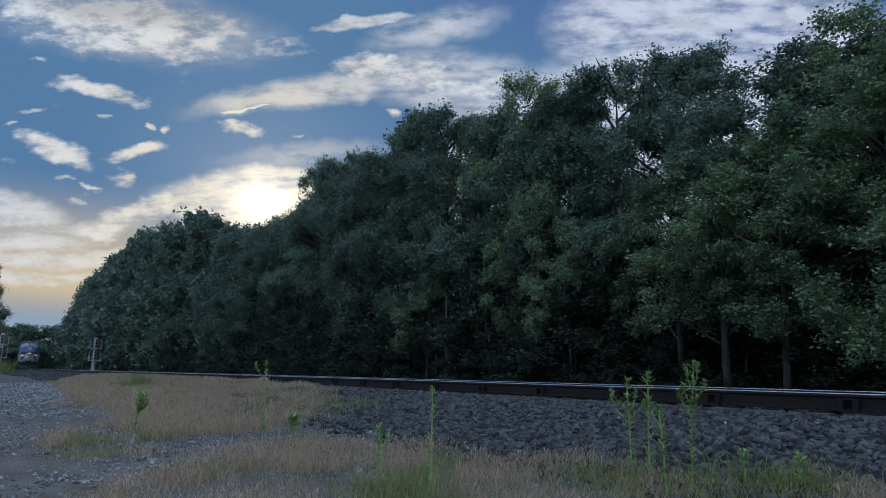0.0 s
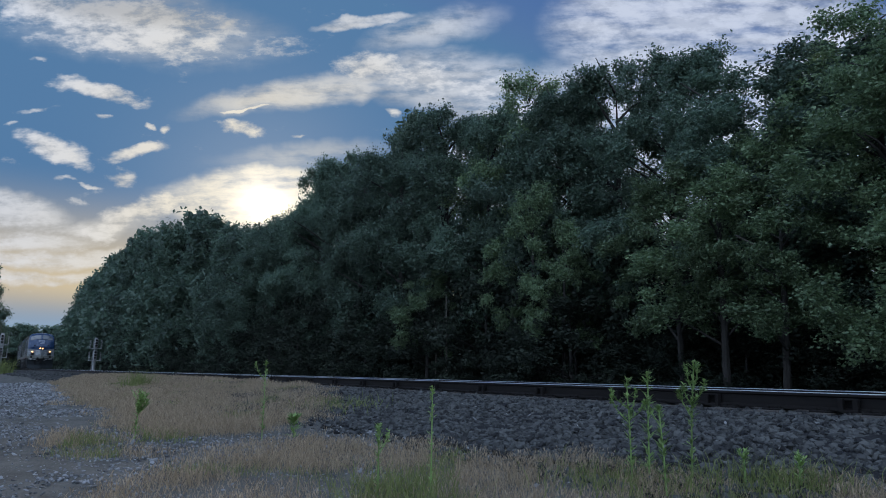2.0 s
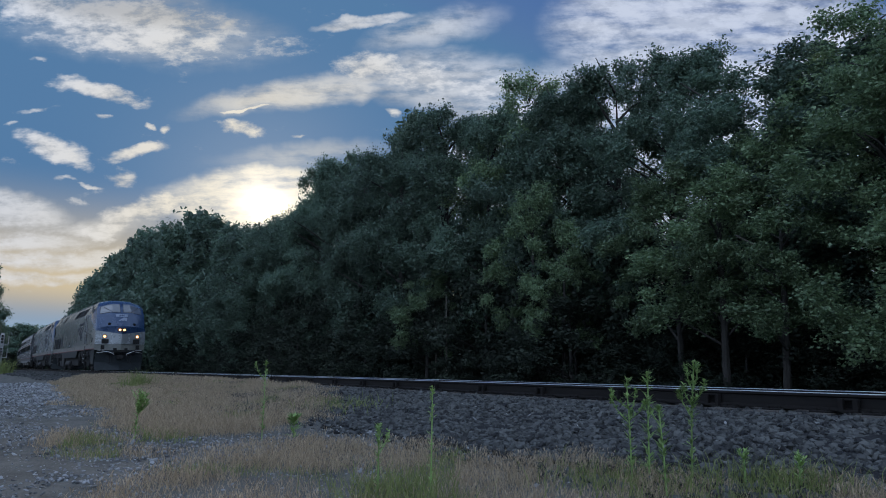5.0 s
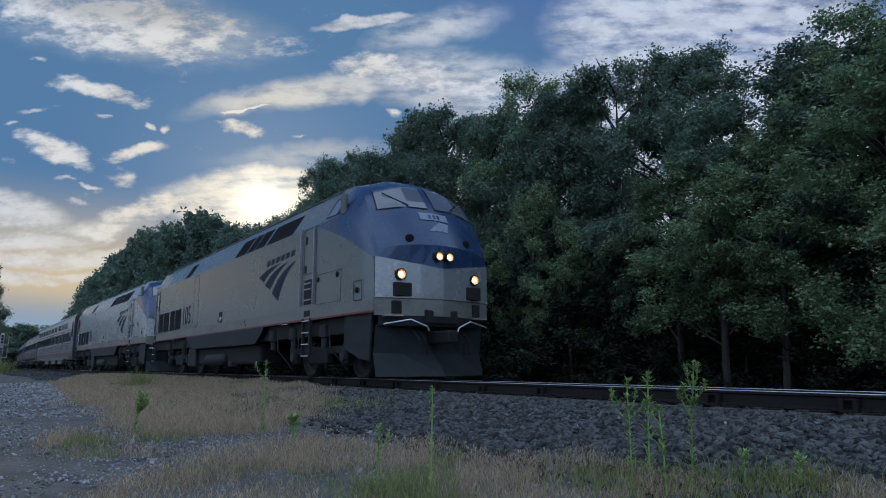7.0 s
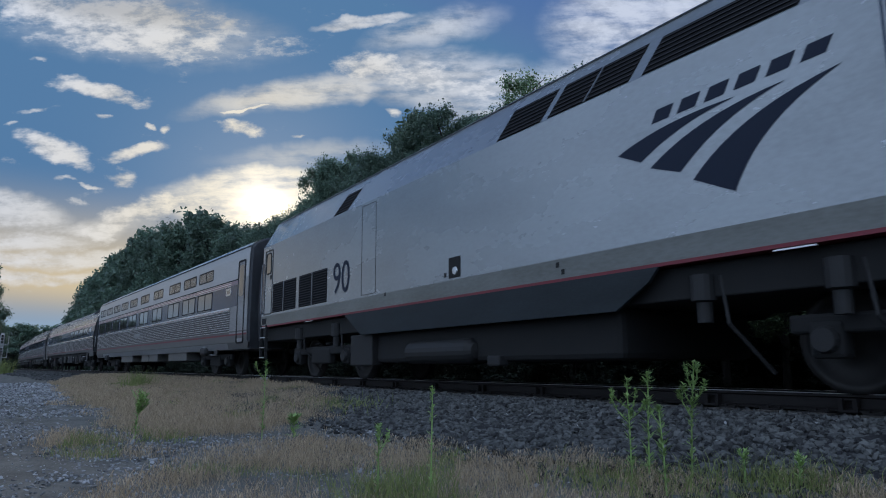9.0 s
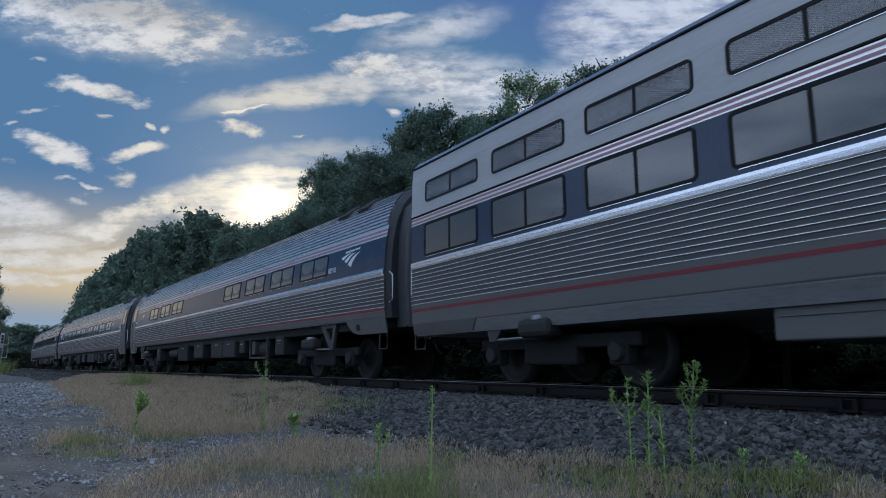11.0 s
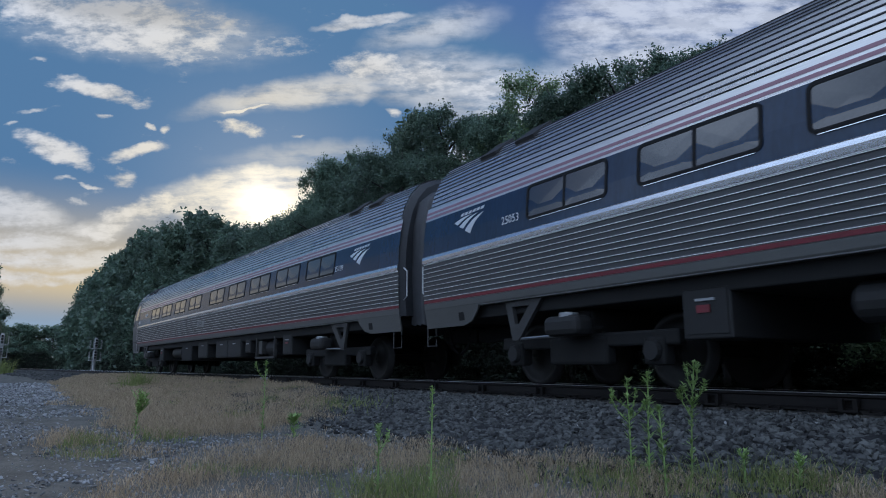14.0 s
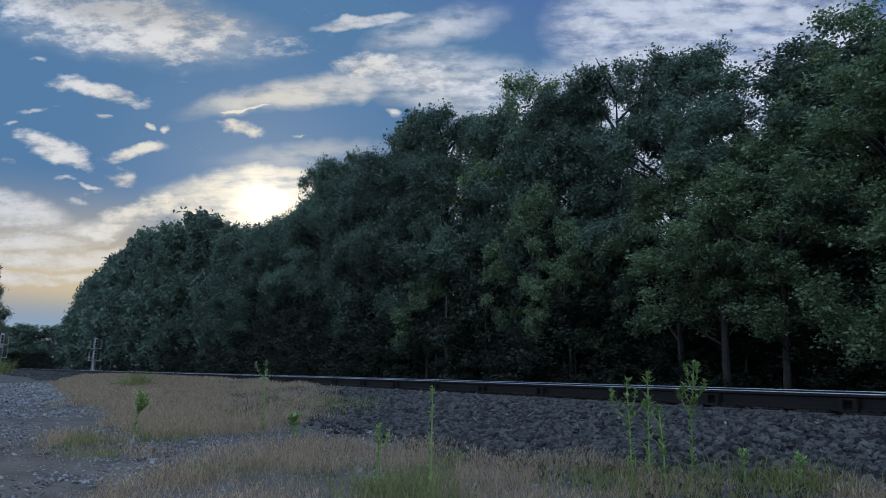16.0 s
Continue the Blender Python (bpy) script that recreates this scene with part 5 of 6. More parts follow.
def sleeper():
    c = thing("sleeping_car", "tall sleeping car with two window rows, white over navy", "train coach", "coaches of the train")
    x0, x1 = -12.38, 13.2
    part("shell", hull(SLEEPER, x0, x1, 0.012, 0.05), [M_STEEL_DULL, M_CAR_END], c)
    for side in (SLEEPER_SIDE, SLEEPER_FAR):
        a, b = x0 + 0.02, 11.55
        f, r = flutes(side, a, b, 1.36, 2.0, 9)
        part("side_fluting", f, M_FLUTE_LOW, c, "corrugated stainless side panel, coloured dark like the ground it reflects")
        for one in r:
            part("side_ridge", one, M_RIDGE_THIN, c, "ridge of the corrugated side, coloured bright like the sky it reflects")
        part("belt_rail", side.strip(a, b, [(2.01, 0.002), (2.02, 0.02), (2.055, 0.024), (2.06, 0.01), (2.07, 0.02), (2.105, 0.02), (2.115, 0.002)]), M_RIDGE, c, "bright double belt rail")
        part("blue_band", side.strip(a, 12.2, [(2.115, 0.004), (2.78, 0.004)]), M_NAVY, c, "navy window band")
        part("stripe_band", side.strip(a, 12.2, [(2.78, 0.003), (2.92, 0.003)]), M_STEEL, c)
        for z in (2.80, 2.865):
            part("thin_stripe", side.strip(a, 12.2, [(z, 0.007), (z + 0.035, 0.007)]), M_PINK, c, "faded red stripe above the windows")
        part("moulding", side.strip(a, 12.2, [(2.92, 0.004), (2.93, 0.02), (2.95, 0.02), (2.955, 0.004)]), M_RUBBER, c)
        part("upper_panel", side.strip(a, 13.1, [(2.955, 0.006), (3.3, 0.006), (3.6, 0.006), (3.84, 0.006)]), M_WHITE, c, "off-white upper side")
        part("gutter", side.strip(a, 13.1, [(3.84, 0.004), (3.85, 0.03), (3.875, 0.03), (3.88, 0.004)]), M_RUBBER, c)
        part("end_panel", side.strip(11.55, 13.1, [(z, 0.004) for z in (0.95, 1.3, 2.1, 2.955)]), M_STEEL_DULL, c)
        part("roof_edge", side.strip(a, 13.1, [(3.88, 0.006), (3.98, 0.006), (4.12, 0.006)]), M_STEEL, c)
        part("red_stripe", side.strip(a, 13.1, [(1.225, 0.006), (1.275, 0.006)]), M_RED, c, "red stripe along the sill")
        part("sill", side.strip(a, 13.1, [(1.0, 0.0), (1.02, 0.005), (1.225, 0.003)]), M_SILL, c, "pale grey side sill")
        part("letter_strip", side.strip(a, 13.1, [(1.275, 0.003), (1.36, 0.003)]), M_SILL, c)
        for xa, xb in ((x0 + 0.05, -10.5), (11.4, 13.1)):
            part("end_fairing", side.patch([(xa, 0.83), (xb - 0.0, 0.83), (xb + 0.15, 1.02), (xa, 1.02)], 0.012, 0.03), M_SILL, c, "grey fairing at the car end")
        for w in (-11.9, -9.88, -7.85, -5.8, -3.7, -1.3, 1.2, 3.85, 6.0, 8.0):
            window(side, w, w + 1.66, 2.17, 2.77, c, 0.08)
            window(side, w + 0.03, w + 1.68, 3.14, 3.53, c, 0.08)
        o, i = outline(12.18, 12.82, 0.97, 3.5, 0.08), outline(12.24, 12.76, 1.02, 3.44, 0.06)
        part("door_frame", side.ring(o, i, 0.024, 0.03), M_RUBBER, c)
        door = part("door", side.strip(12.22, 12.78, [(z, 0.008) for z in (1.0, 2.1, 2.95, 3.46)]), M_STEEL_DULL, c, "grey steel entrance door")
        part("door_pane", side.patch(outline(12.3, 12.7, 2.4, 3.35, 0.05), 0.014, 0.008), M_GLASS, door)
        sw = part("square_window", side.ring(outline(11.1, 11.55, 2.5, 2.72, 0.04), outline(11.16, 11.49, 2.55, 2.67, 0.03), 0.014, 0.012), M_STEEL, c)
        part("square_pane", side.patch(outline(11.15, 11.5, 2.54, 2.68, 0.03), 0.009, 0.005), M_GLASS, sw)
        stirrup(c, -12.36, -12.02, -side.flip * 1.5, 0.58, 0.86)
        yy = -side.flip * 1.5
        part("grab_rail", tube([(x0, yy, 1.5), (x0 - 0.14, yy, 1.56), (x0 - 0.14, yy, 2.02), (x0, yy, 2.1)], 0.014), M_BRIGHT, c)
    pl = part("number_plate", SLEEPER_SIDE.patch(outline(-2.2, -1.0, 1.62, 1.8, 0.01, 2), 0.022, 0.02), M_STEEL_DULL, c)
    under_coach(c, False)
    for xa, xb in ((3.8, 6.4), (0.5, 2.0), (-1.0, 0.4), (-5.6, -3.0)):
        eb = part("equipment_box", box(xa, xb, -1.44, 1.44, 0.5, 1.04, 0.02), M_SILL, c, "pale grey underfloor equipment box")
        part("box_lid", box(xa + 0.05, xb - 0.05, -1.455, -1.44, 0.72, 0.98, 0.004), M_SILL, eb)
    ends_of(c, x0, x1, 3.75)
    return c


# ---- the train: engines ----
LOCO = [(1.5, 0.4), (1.5, 1.36), (1.5, 3.62), (1.08, 4.40), (1.0, 4.42)]
LOCO_SIDE, LOCO_FAR = Side(LOCO), Side(LOCO, -1)


def blue_edge(x):
    """Height of the lower edge of the blue paint on the engine's side."""
    return float(np.interp(x, [5.3, 6.2, 7.0, 8.42, 9.33, 9.65], [3.95, 3.62, 3.56, 3.06, 2.63, 2.46]))


def loco_section(x):
    """Half a cross-section of the engine's body, from the sill over the side to the crown: (dx, y, z)."""
    e = max(0.0, -10.30 - x)                     # drawn in at the rear
    tx = [7.55, 8.0, 8.48, 8.89, 9.2, 9.45, 9.65]
    zr = float(np.interp(x, tx, [4.40, 4.37, 4.22, 3.96, 3.58, 3.15, 2.66])) - 0.7 * e
    yr = float(np.interp(x, tx, [1.08, 1.12, 1.24, 1.33, 1.37, 1.39, 1.38])) - 0.2 * e
    zc = float(np.interp(x, tx, [4.49, 4.53, 4.46, 4.20, 3.78, 3.30, 2.80])) - 0.7 * e
    zs = float(np.interp(x, tx, [3.62, 3.62, 3.55, 3.28, 3.02, 2.77, 2.52]))
    w = float(np.interp(x, tx, [1.5, 1.5, 1.5, 1.49, 1.48, 1.46, 1.44])) - 0.45 * e
    zb = min(blue_edge(x), zs - 0.02) if x > 5.3 else zs - 0.02
    bulge = max(0.0, (x - 8.0) / 1.65) ** 0.6 * 0.36
    pts = [(w, 1.36), (w, 1.40), (w, 1.66), (w, zb), (w, zs), ((w + yr) / 2, (zs + zr) / 2), (yr, zr), (yr * 0.86, zr + 0.05), (yr * 0.45, zc - 0.02), (0.0, zc)]
    return [(x + bulge * (1 - (y / w) ** 2), y, z) for y, z in pts]


def loco_body(c, paint):
    xs = [-10.65, -10.5, -10.3, -8.0, -5.0, -2.0, 1.0, 3.4, 5.3, 5.75, 6.2, 6.65, 7.0, 7.3, 7.55, 7.7, 7.85, 8.0, 8.25, 8.48, 8.68, 8.89, 9.05, 9.2, 9.34, 9.5, 9.65]
    rows = []
    for x in xs:
        h = loco_section(x)
        rows.append([(a, -y, z) for a, y, z in h] + [(a, y, z) for a, y, z in h[-2::-1]])
    n, m = len(rows[0]), len(xs)
    vs = [p for r in rows for p in r]
    q, idx = [], []
    for i in range(m - 1):
        for j in range(n - 1):
            jj = min(j, n - 2 - j)
            xm = (xs[i] + xs[i + 1]) / 2
            mi = 3 if jj == 0 else 1 if jj == 1 else 0
            if jj == 3 and xm > 6.65 or jj > 3 and xm > 8.0:
                mi = 2
            if jj >= 6 and xm <= 8.0:
                mi = 4
            q.append((i * n + j, i * n + j + 1, (i + 1) * n + j + 1, (i + 1) * n + j))
            idx.append(mi)
    q.append(tuple(range(n)))
    idx.append(0)
    for i in range(m - 1):
        q.append((i * n + n - 1, i * n, (i + 1) * n, (i + 1) * n + n - 1))
        idx.append(3)
    body = part("body", faces(vs, q, idx), [paint, M_GREYBAND, M_CABBLUE, M_RED, M_STEEL_DULL], c, "silver painted engine body with a grey lower band")
    for p in body.data.polygons:
        p.use_smooth = True
    body.data.set_sharp_from_angle(angle=math.radians(24))
    # the upright front below the slope, keeled in the middle
    ys = [-1.44, -1.0, -0.5, 0.0, 0.5, 1.0, 1.44]
    fv, fq, fi = [], [], []
    for y in ys:
        a = 9.65 + 0.36 * (1 - (abs(y) / 1.44) ** 1.3)
        ztop = 2.50 - 0.20 * (1 - abs(y) / 1.44)
        for z, g in ((1.30, 0.02), (1.64, 0.012), (1.66, 0.03), (ztop, 0.03)):
            fv.append((a + g, y, z))
    for i in range(len(ys) - 1):
        for k in range(3):
            fq.append((i * 4 + k, i * 4 + k + 1, (i + 1) * 4 + k + 1, (i + 1) * 4 + k))
            fi.append((1, 1, 0)[k])
    front = part("front_plate", faces(fv, fq, fi), [M_SILVER, M_GREYBAND], c, "silver front plate below the blue nose")
    # what closes the nose between the sloped face and the front plate
    cv, cq, rim = [], [], loco_section(9.65)[:2:-1]
    ls = [-1.44, -1.425, -1.41, -1.38, -1.2, -1.0, -0.75, -0.45, -0.2, 0.0, 0.2, 0.45, 0.75, 1.0, 1.2, 1.38, 1.41, 1.425, 1.44]
    for i, y in enumerate(ls):
        a = 9.65 + 0.36 * (1 - (abs(y) / 1.44) ** 1.3)
        ztop = 2.50 - 0.20 * (1 - abs(y) / 1.44)
        k = 1 - (abs(y) / 1.44) ** 2
        cv += [(a + 0.03, y, ztop), (9.65 + 0.36 * k, y, float(np.interp(abs(y), [p[1] for p in rim], [p[2] for p in rim])) + 0.004)]
    for i in range(len(ls) - 1):
        cq.append((2 * i, 2 * i + 1, 2 * i + 3, 2 * i + 2))
    part("nose_lip", faces(cv, cq), M_CABBLUE, c)
    for k in range(16):
        y = -1.2 + 0.16 * k
        a = 9.65 + 0.36 * (1 - (abs(y) / 1.44) ** 1.3)
        part("rivet", box(a + 0.02, a + 0.04, y - 0.012, y + 0.012, 1.70, 1.724), M_STEEL_DULL, front)
    return front


def slope(y, u, off=0.0):
    """A point on the sloped front: y across, u from its foot (0) to the roof (1)."""
    x = 9.65 - 1.65 * u
    h = loco_section(max(x, 8.001))
    z = np.interp(abs(y), [p[1] for p in h[::-1]], [p[2] for p in h[::-1]])
    xx = np.interp(abs(y), [p[1] for p in h[::-1]], [p[0] for p in h[::-1]])
    if u > 1.0:
        h2 = loco_section(x)
        z = np.interp(abs(y), [p[1] for p in h2[::-1]], [p[2] for p in h2[::-1]])
        xx = x
    return Vector((xx, y, z)) + Vector((0.7, 0, 0.7)) * off


def slope_plate(pts, off, fine=5):
    """A plate that follows the sloped front; pts are four corners (y, u)."""
    vs, n = [], fine + 1
    for i in range(n):
        for j in range(n):
            a, b = i / fine, j / fine
            y = (1 - b) * ((1 - a) * pts[0][0] + a * pts[1][0]) + b * ((1 - a) * pts[3][0] + a * pts[2][0])
            u = (1 - b) * ((1 - a) * pts[0][1] + a * pts[1][1]) + b * ((1 - a) * pts[3][1] + a * pts[2][1])
            vs.append(slope(y, u, off))
    return faces(vs, [(i * n + j, i * n + j + 1, (i + 1) * n + j + 1, (i + 1) * n + j) for i in range(fine) for j in range(fine)])


def lamp(parent, y, z, x, r, lit=True, name="headlamp"):
    h = part(name, moved(disc_lathe([(r * 1.3, -0.06), (r * 1.3, 0.035), (r * 1.05, 0.04), (r, 0.0)], 18, "X"), x, y, z), M_UNDER, parent)
    part("bowl", moved(disc_lathe([(r * 1.04, 0.03), (r * 0.62, 0.004), (r * 0.6, 0.0)], 18, "X"), x, y, z), M_HALO_BOWL if lit else M_STEEL_DULL, h)
    part("lens", moved(disc_lathe([(r * 0.64, 0.0), (r * 0.5, 0.012), (r * 0.3, 0.018), (0.001, 0.02)], 18, "X"), x, y, z), M_LAMP if lit else M_GLASS, h, "glowing warm headlamp lens" if lit else "")
    return h


def louvre(side, x0, x1, z0, z1, rows, parent, name="louvre", slats=True, posts=0, xoff=0.0, label="dark louvred grille"):
    sh = lambda x, z: x + xoff * (z - z0)
    back = part(name, side.patch([(sh(x0, z0), z0), (sh(x1, z0), z0), (sh(x1, z1), z1), (sh(x0, z1), z1)], 0.005, 0.004), M_LOUVRE, parent, label)
    if slats:
        for k in range(rows):
            z = z0 + (z1 - z0) * (k + 0.5) / rows
            d = (z1 - z0) / rows * 0.2
            vs = [side.at(sh(x0, z) + 0.02, z - d, 0.022), side.at(sh(x1, z) - 0.02, z - d, 0.022), side.at(sh(x1, z) - 0.02, z + d, 0.004), side.at(sh(x0, z) + 0.02, z + d, 0.004), side.at(sh(x0, z) + 0.02, z - d, 0.008), side.at(sh(x1, z) - 0.02, z - d, 0.008)]
            part("slat", faces(vs, [(0, 1, 2, 3), (0, 1, 5, 4)]), M_SLAT, back)
    for k in range(posts):
        x = x0 + (x1 - x0) * (k + 1) / (posts + 1)
        part("grille_post", side.patch([(sh(x, z0) - 0.012, z0), (sh(x, z0) + 0.012, z0), (sh(x, z1) + 0.012, z1), (sh(x, z1) - 0.012, z1)], 0.026, 0.02), M_STEEL_DULL, back)
    return back


def recess(side, x0, x1, z0, z1, parent, name="recess", m=None):
    # flat plate; its black default stands for the shade inside a hollow
    return part(name, side.patch([(x0, z0), (x1, z0), (x1, z1), (x0, z1)], 0.005, 0.003), m or M_UNDER, parent)


def grab(side, x, z0, z1, parent):
    recess(side, x - 0.055, x + 0.055, z0 - 0.03, z1 + 0.03, parent, "grab_recess", M_NAVY)
    yo = 0.05
    part("grab_rail", tube([side.at(x, z0, 0.0), side.at(x, z0, yo), side.at(x, z1, yo), side.at(x, z1, 0.0)], 0.014), M_STEEL_DULL, parent)


def ladder(side, x0, x1, z0, z1, parent, rungs=4):
    bm = bmesh.new()
    y = side.at(x0, 1.0, 0.0)[1]
    for x in (x0, x1):
        box(x - 0.02, x + 0.02, y - 0.03, y + 0.05, z0, z1, 0.005, bm)
    ld = part("ladder", bm, M_UNDER_GREY, parent, "steel step ladder")
    for k in range(rungs):
        z = z0 + 0.03 + (z1 - z0 - 0.1) * k / (rungs - 1)
        part("rung", box(x0, x1, y - 0.04, y + 0.06, z - 0.012, z + 0.012, 0.004), M_BRIGHT, ld)


def hatch(side, x0, x1, z0, z1, parent, latches=()):
    h = part("hatch", side.ring(outline(x0, x1, z0, z1, 0.01, 1), outline(x0 + 0.012, x1 - 0.012, z0 + 0.012, z1 - 0.012, 0.005, 1), 0.004, 0.006), M_UNDER_GREY, parent, "flush access hatch with a dark seam")
    for lx, lz in latches:
        part("hatch_latch", moved(disc_lathe([(0.001, -0.02), (0.05, -0.02), (0.065, 0.0), (0.001, 0.0)], 14), *side.at(lx, lz, 0.006)), M_LOUVRE, h)


def engine(number, label, front_lit=True):
    c = thing("diesel_locomotive", label, "locomotive", "engines of the train")
    loco_body(c, M_GRIMY if number == "105" else M_SILVER)
    for side in (LOCO_SIDE, LOCO_FAR):
        near = side is LOCO_SIDE
        # tank and skirts under the sill
        part("tank_skirt", side.patch([(-4.7, 1.36), (-3.9, 0.91), (2.9, 0.91), (3.4, 1.20), (3.55, 1.36)], 0.006, 0.05), M_SKIRT, c, "slate painted fuel tank side")
        part("front_skirt", side.patch([(8.3, 1.36), (8.28, 0.68), (9.0, 0.44), (9.4, 0.40), (9.52, 1.36)], -0.09, 0.05), M_SKIRT, c, "dark front skirt")
        # grilles of the engine room
        louvre(side, -9.38, -7.64, 1.72, 2.5, 13, c, posts=1)
        louvre(side, -7.42, -5.68, 1.72, 2.5, 13, c, posts=1)
        louvre(side, 0.66, 1.66, 3.64, 4.16, 7, c, xoff=0.25)
        louvre(side, 1.80, 3.26, 3.64, 4.16, 7, c, posts=1, xoff=0.25)
        louvre(side, 3.46, 5.34, 3.64, 4.16, 7, c, xoff=0.25, label="broad louvred grille below the roof")
        louvre(side, -5.42, -4.70, 3.64, 4.14, 6, c, "roof_vent", xoff=0.4, label="small dark vent below the roof")
        # edge strip along the roof
        part("roof_gutter", side.strip(-10.2, 7.5, [(4.37, 0.004), (4.38, 0.03), (4.405, 0.03), (4.41, 0.004)]), M_STEEL_DULL, c)
        hatch(side, -3.92, -3.28, 1.7, 3.56, c)
        sq = recess(side, -0.66, -0.32, 1.69, 2.03, c, "filler_recess")
        part("filler_cap", moved(disc_lathe([(0.001, -0.03), (0.06, -0.025), (0.07, 0.0)], 14), *side.at(-0.47, 1.8, 0.0)), M_BRIGHT, sq)
        recess(side, -0.8, -0.74, 1.72, 1.8, c, "small_port")
        for px, pz in ((1.9, 1.55), (2.0, 1.45), (-2.9, 1.6)):
            recess(side, px, px + 0.06, pz, pz + 0.07, c, "small_port")
        # rear door
        part("rear_door", side.ring(outline(-10.1, -9.46, 1.7, 3.5, 0.03), outline(-10.07, -9.49, 1.73, 3.47, 0.02), 0.01, 0.012), M_UNDER_GREY, c, "silver crew door with a window")
        rw = part("rear_door_window", side.ring(outline(-10.0, -9.58, 2.82, 3.42, 0.09), outline(-9.97, -9.61, 2.85, 3.39, 0.07), 0.016, 0.012), M_RUBBER, c)
        part("rear_pane", side.patch(outline(-9.98, -9.6, 2.84, 3.4, 0.08), 0.008, 0.004), M_GLASS, rw)
        recess(side, -9.68, -9.52, 2.66, 2.78, c, "door_pull")
        grab(side, -10.24, 1.76, 3.14, c)
        ladder(side, -10.24, -9.82, 0.5, 1.42, c)
        recess(side, -10.2, -9.86, 1.44, 1.6, c, "toe_hole")
        # cab door, steps and rails
        grab(side, 6.07, 1.76, 3.6, c)
        grab(side, 6.86, 1.76, 3.58, c)
        d = part("cab_door", side.ring(outline(6.2, 6.76, 2.48, 3.6, 0.02), outline(6.215, 6.745, 2.495, 3.585, 0.015), 0.006, 0.008), M_UNDER_GREY, c, "silver cab door")
        recess(side, 6.27, 6.4, 3.22, 3.42, d, "door_slot")
        recess(side, 6.24, 6.37, 2.52, 2.7, d, "door_slot")
        if near and number == "90":
            recess(side, 6.27, 6.33, 2.8, 3.08, d, "warning_notice", M_AMBER_SIGN)
        st = recess(side, 6.26, 6.68, 1.74, 2.34, c, "step_recess")
        for z in (1.84, 2.1, 2.24):
            part("step_tread", side.patch([(6.27, z), (6.67, z), (6.67, z + 0.035), (6.27, z + 0.035)], 0.016, 0.01), M_STEEL_DULL, st)
        recess(side, 6.28, 6.64, 1.46, 1.6, c, "toe_hole")
        ladder(side, 6.25, 6.66, 0.5, 1.42, c)
        hatch(side, 6.95, 8.26, 1.70, 2.40, c, [(7.08, 2.28), (8.08, 2.3)])
        hatch(side, 8.86, 9.24, 1.64, 2.06, c, [(9.02, 1.86)])
        # cab side windows and mirror
        for xa, xb, za, xo in ((7.35, 7.92, 3.68, 0.2), (7.98, 8.3, 3.68, 0.2)):
            pts = [(xa, za), (xb, za), (xb + 0.05, 4.17), (xa + 0.08, 4.17)]
            ins = [(xa + 0.03, za + 0.03), (xb - 0.03, za + 0.03), (xb + 0.02, 4.14), (xa + 0.11, 4.14)]
            cw = part("cab_window", side.ring(pts, ins, 0.012, 0.012), M_RUBBER, c, "dark cab side window")
            part("cab_pane", side.patch([(p[0] - 0.002, p[1]) for p in ins], 0.006, 0.003), M_SCREEN, cw)
        y = side.at(8.2, 3.9, 0.06)[1]
        mi = part("mirror", box(8.14, 8.36, min(y, y - side.flip * 0.09), max(y, y - side.flip * 0.09), 3.62, 4.10, 0.035), M_SILL, c, "tall grey folding mirror")
        part("mirror_arm", tube([(8.28, y, 3.74), (8.31, y + side.flip * 0.16, 3.64)], 0.014), M_UNDER, mi)
        # air line along the tank, sand box, reservoir
        part("sill_bracket", side.patch([(4.9, 1.33), (5.3, 1.33), (5.3, 1.345), (4.9, 1.345)], 0.03, 0.03), M_BRIGHT, c)
        part("sill_bracket", side.patch([(-6.9, 1.33), (-6.45, 1.33), (-6.45, 1.345), (-6.9, 1.345)], 0.03, 0.03), M_BRIGHT, c)
        yy = -side.flip * 1.3
        part("battery_box", box(-4.55, -3.55, yy - 0.12, yy + 0.12, 0.3, 0.92, 0.02), M_UNDER_GREY, c, "grey box under the frame")
        part("air_reservoir", moved(disc_lathe([(0.0, -1.05), (0.12, -1.02), (0.2, -0.92), (0.2, 0.92), (0.12, 1.02), (0.0, 1.05)], 18, "X"), -1.2, yy, 0.52), M_UNDER_GREY, c, "long dark air reservoir")
        part("drain_valve", box(0.2, 0.5, yy - 0.1, yy + 0.1, 0.28, 0.44, 0.03), M_UNDER_GREY, c)
        for bx in (-7.6, -5.4, 4.0, 5.4, 7.2):
            part("brake_cylinder", moved(disc_lathe([(0.0, -0.26), (0.08, -0.26), (0.08, -0.05), (0.13, -0.03), (0.13, 0.24), (0.0, 0.26)], 14, "Z"), bx, -side.flip * 1.36, 0.98), M_UNDER_GREY, c)
            part("sand_pipe", tube([(bx + 0.2, -side.flip * 1.34, 1.2), (bx + 0.26, -side.flip * 1.34, 0.7), (bx + 0.5, -side.flip * 1.0, 0.2)], 0.022), M_UNDER_GREY, c)
    # emblem and number on the side
    emblem(LOCO_SIDE, 3.05, 1.97, 2.63, 0.95, M_LOGO, c, "dark blue swept stripe on the engine's side")
    lettering("running_number", number, 0.98, -5.36 if number == "90" else -5.48, 1.86, LOCO_SIDE, M_LOGO, c, "dark running number", stretch=0.92 if number == "90" else 0.86)
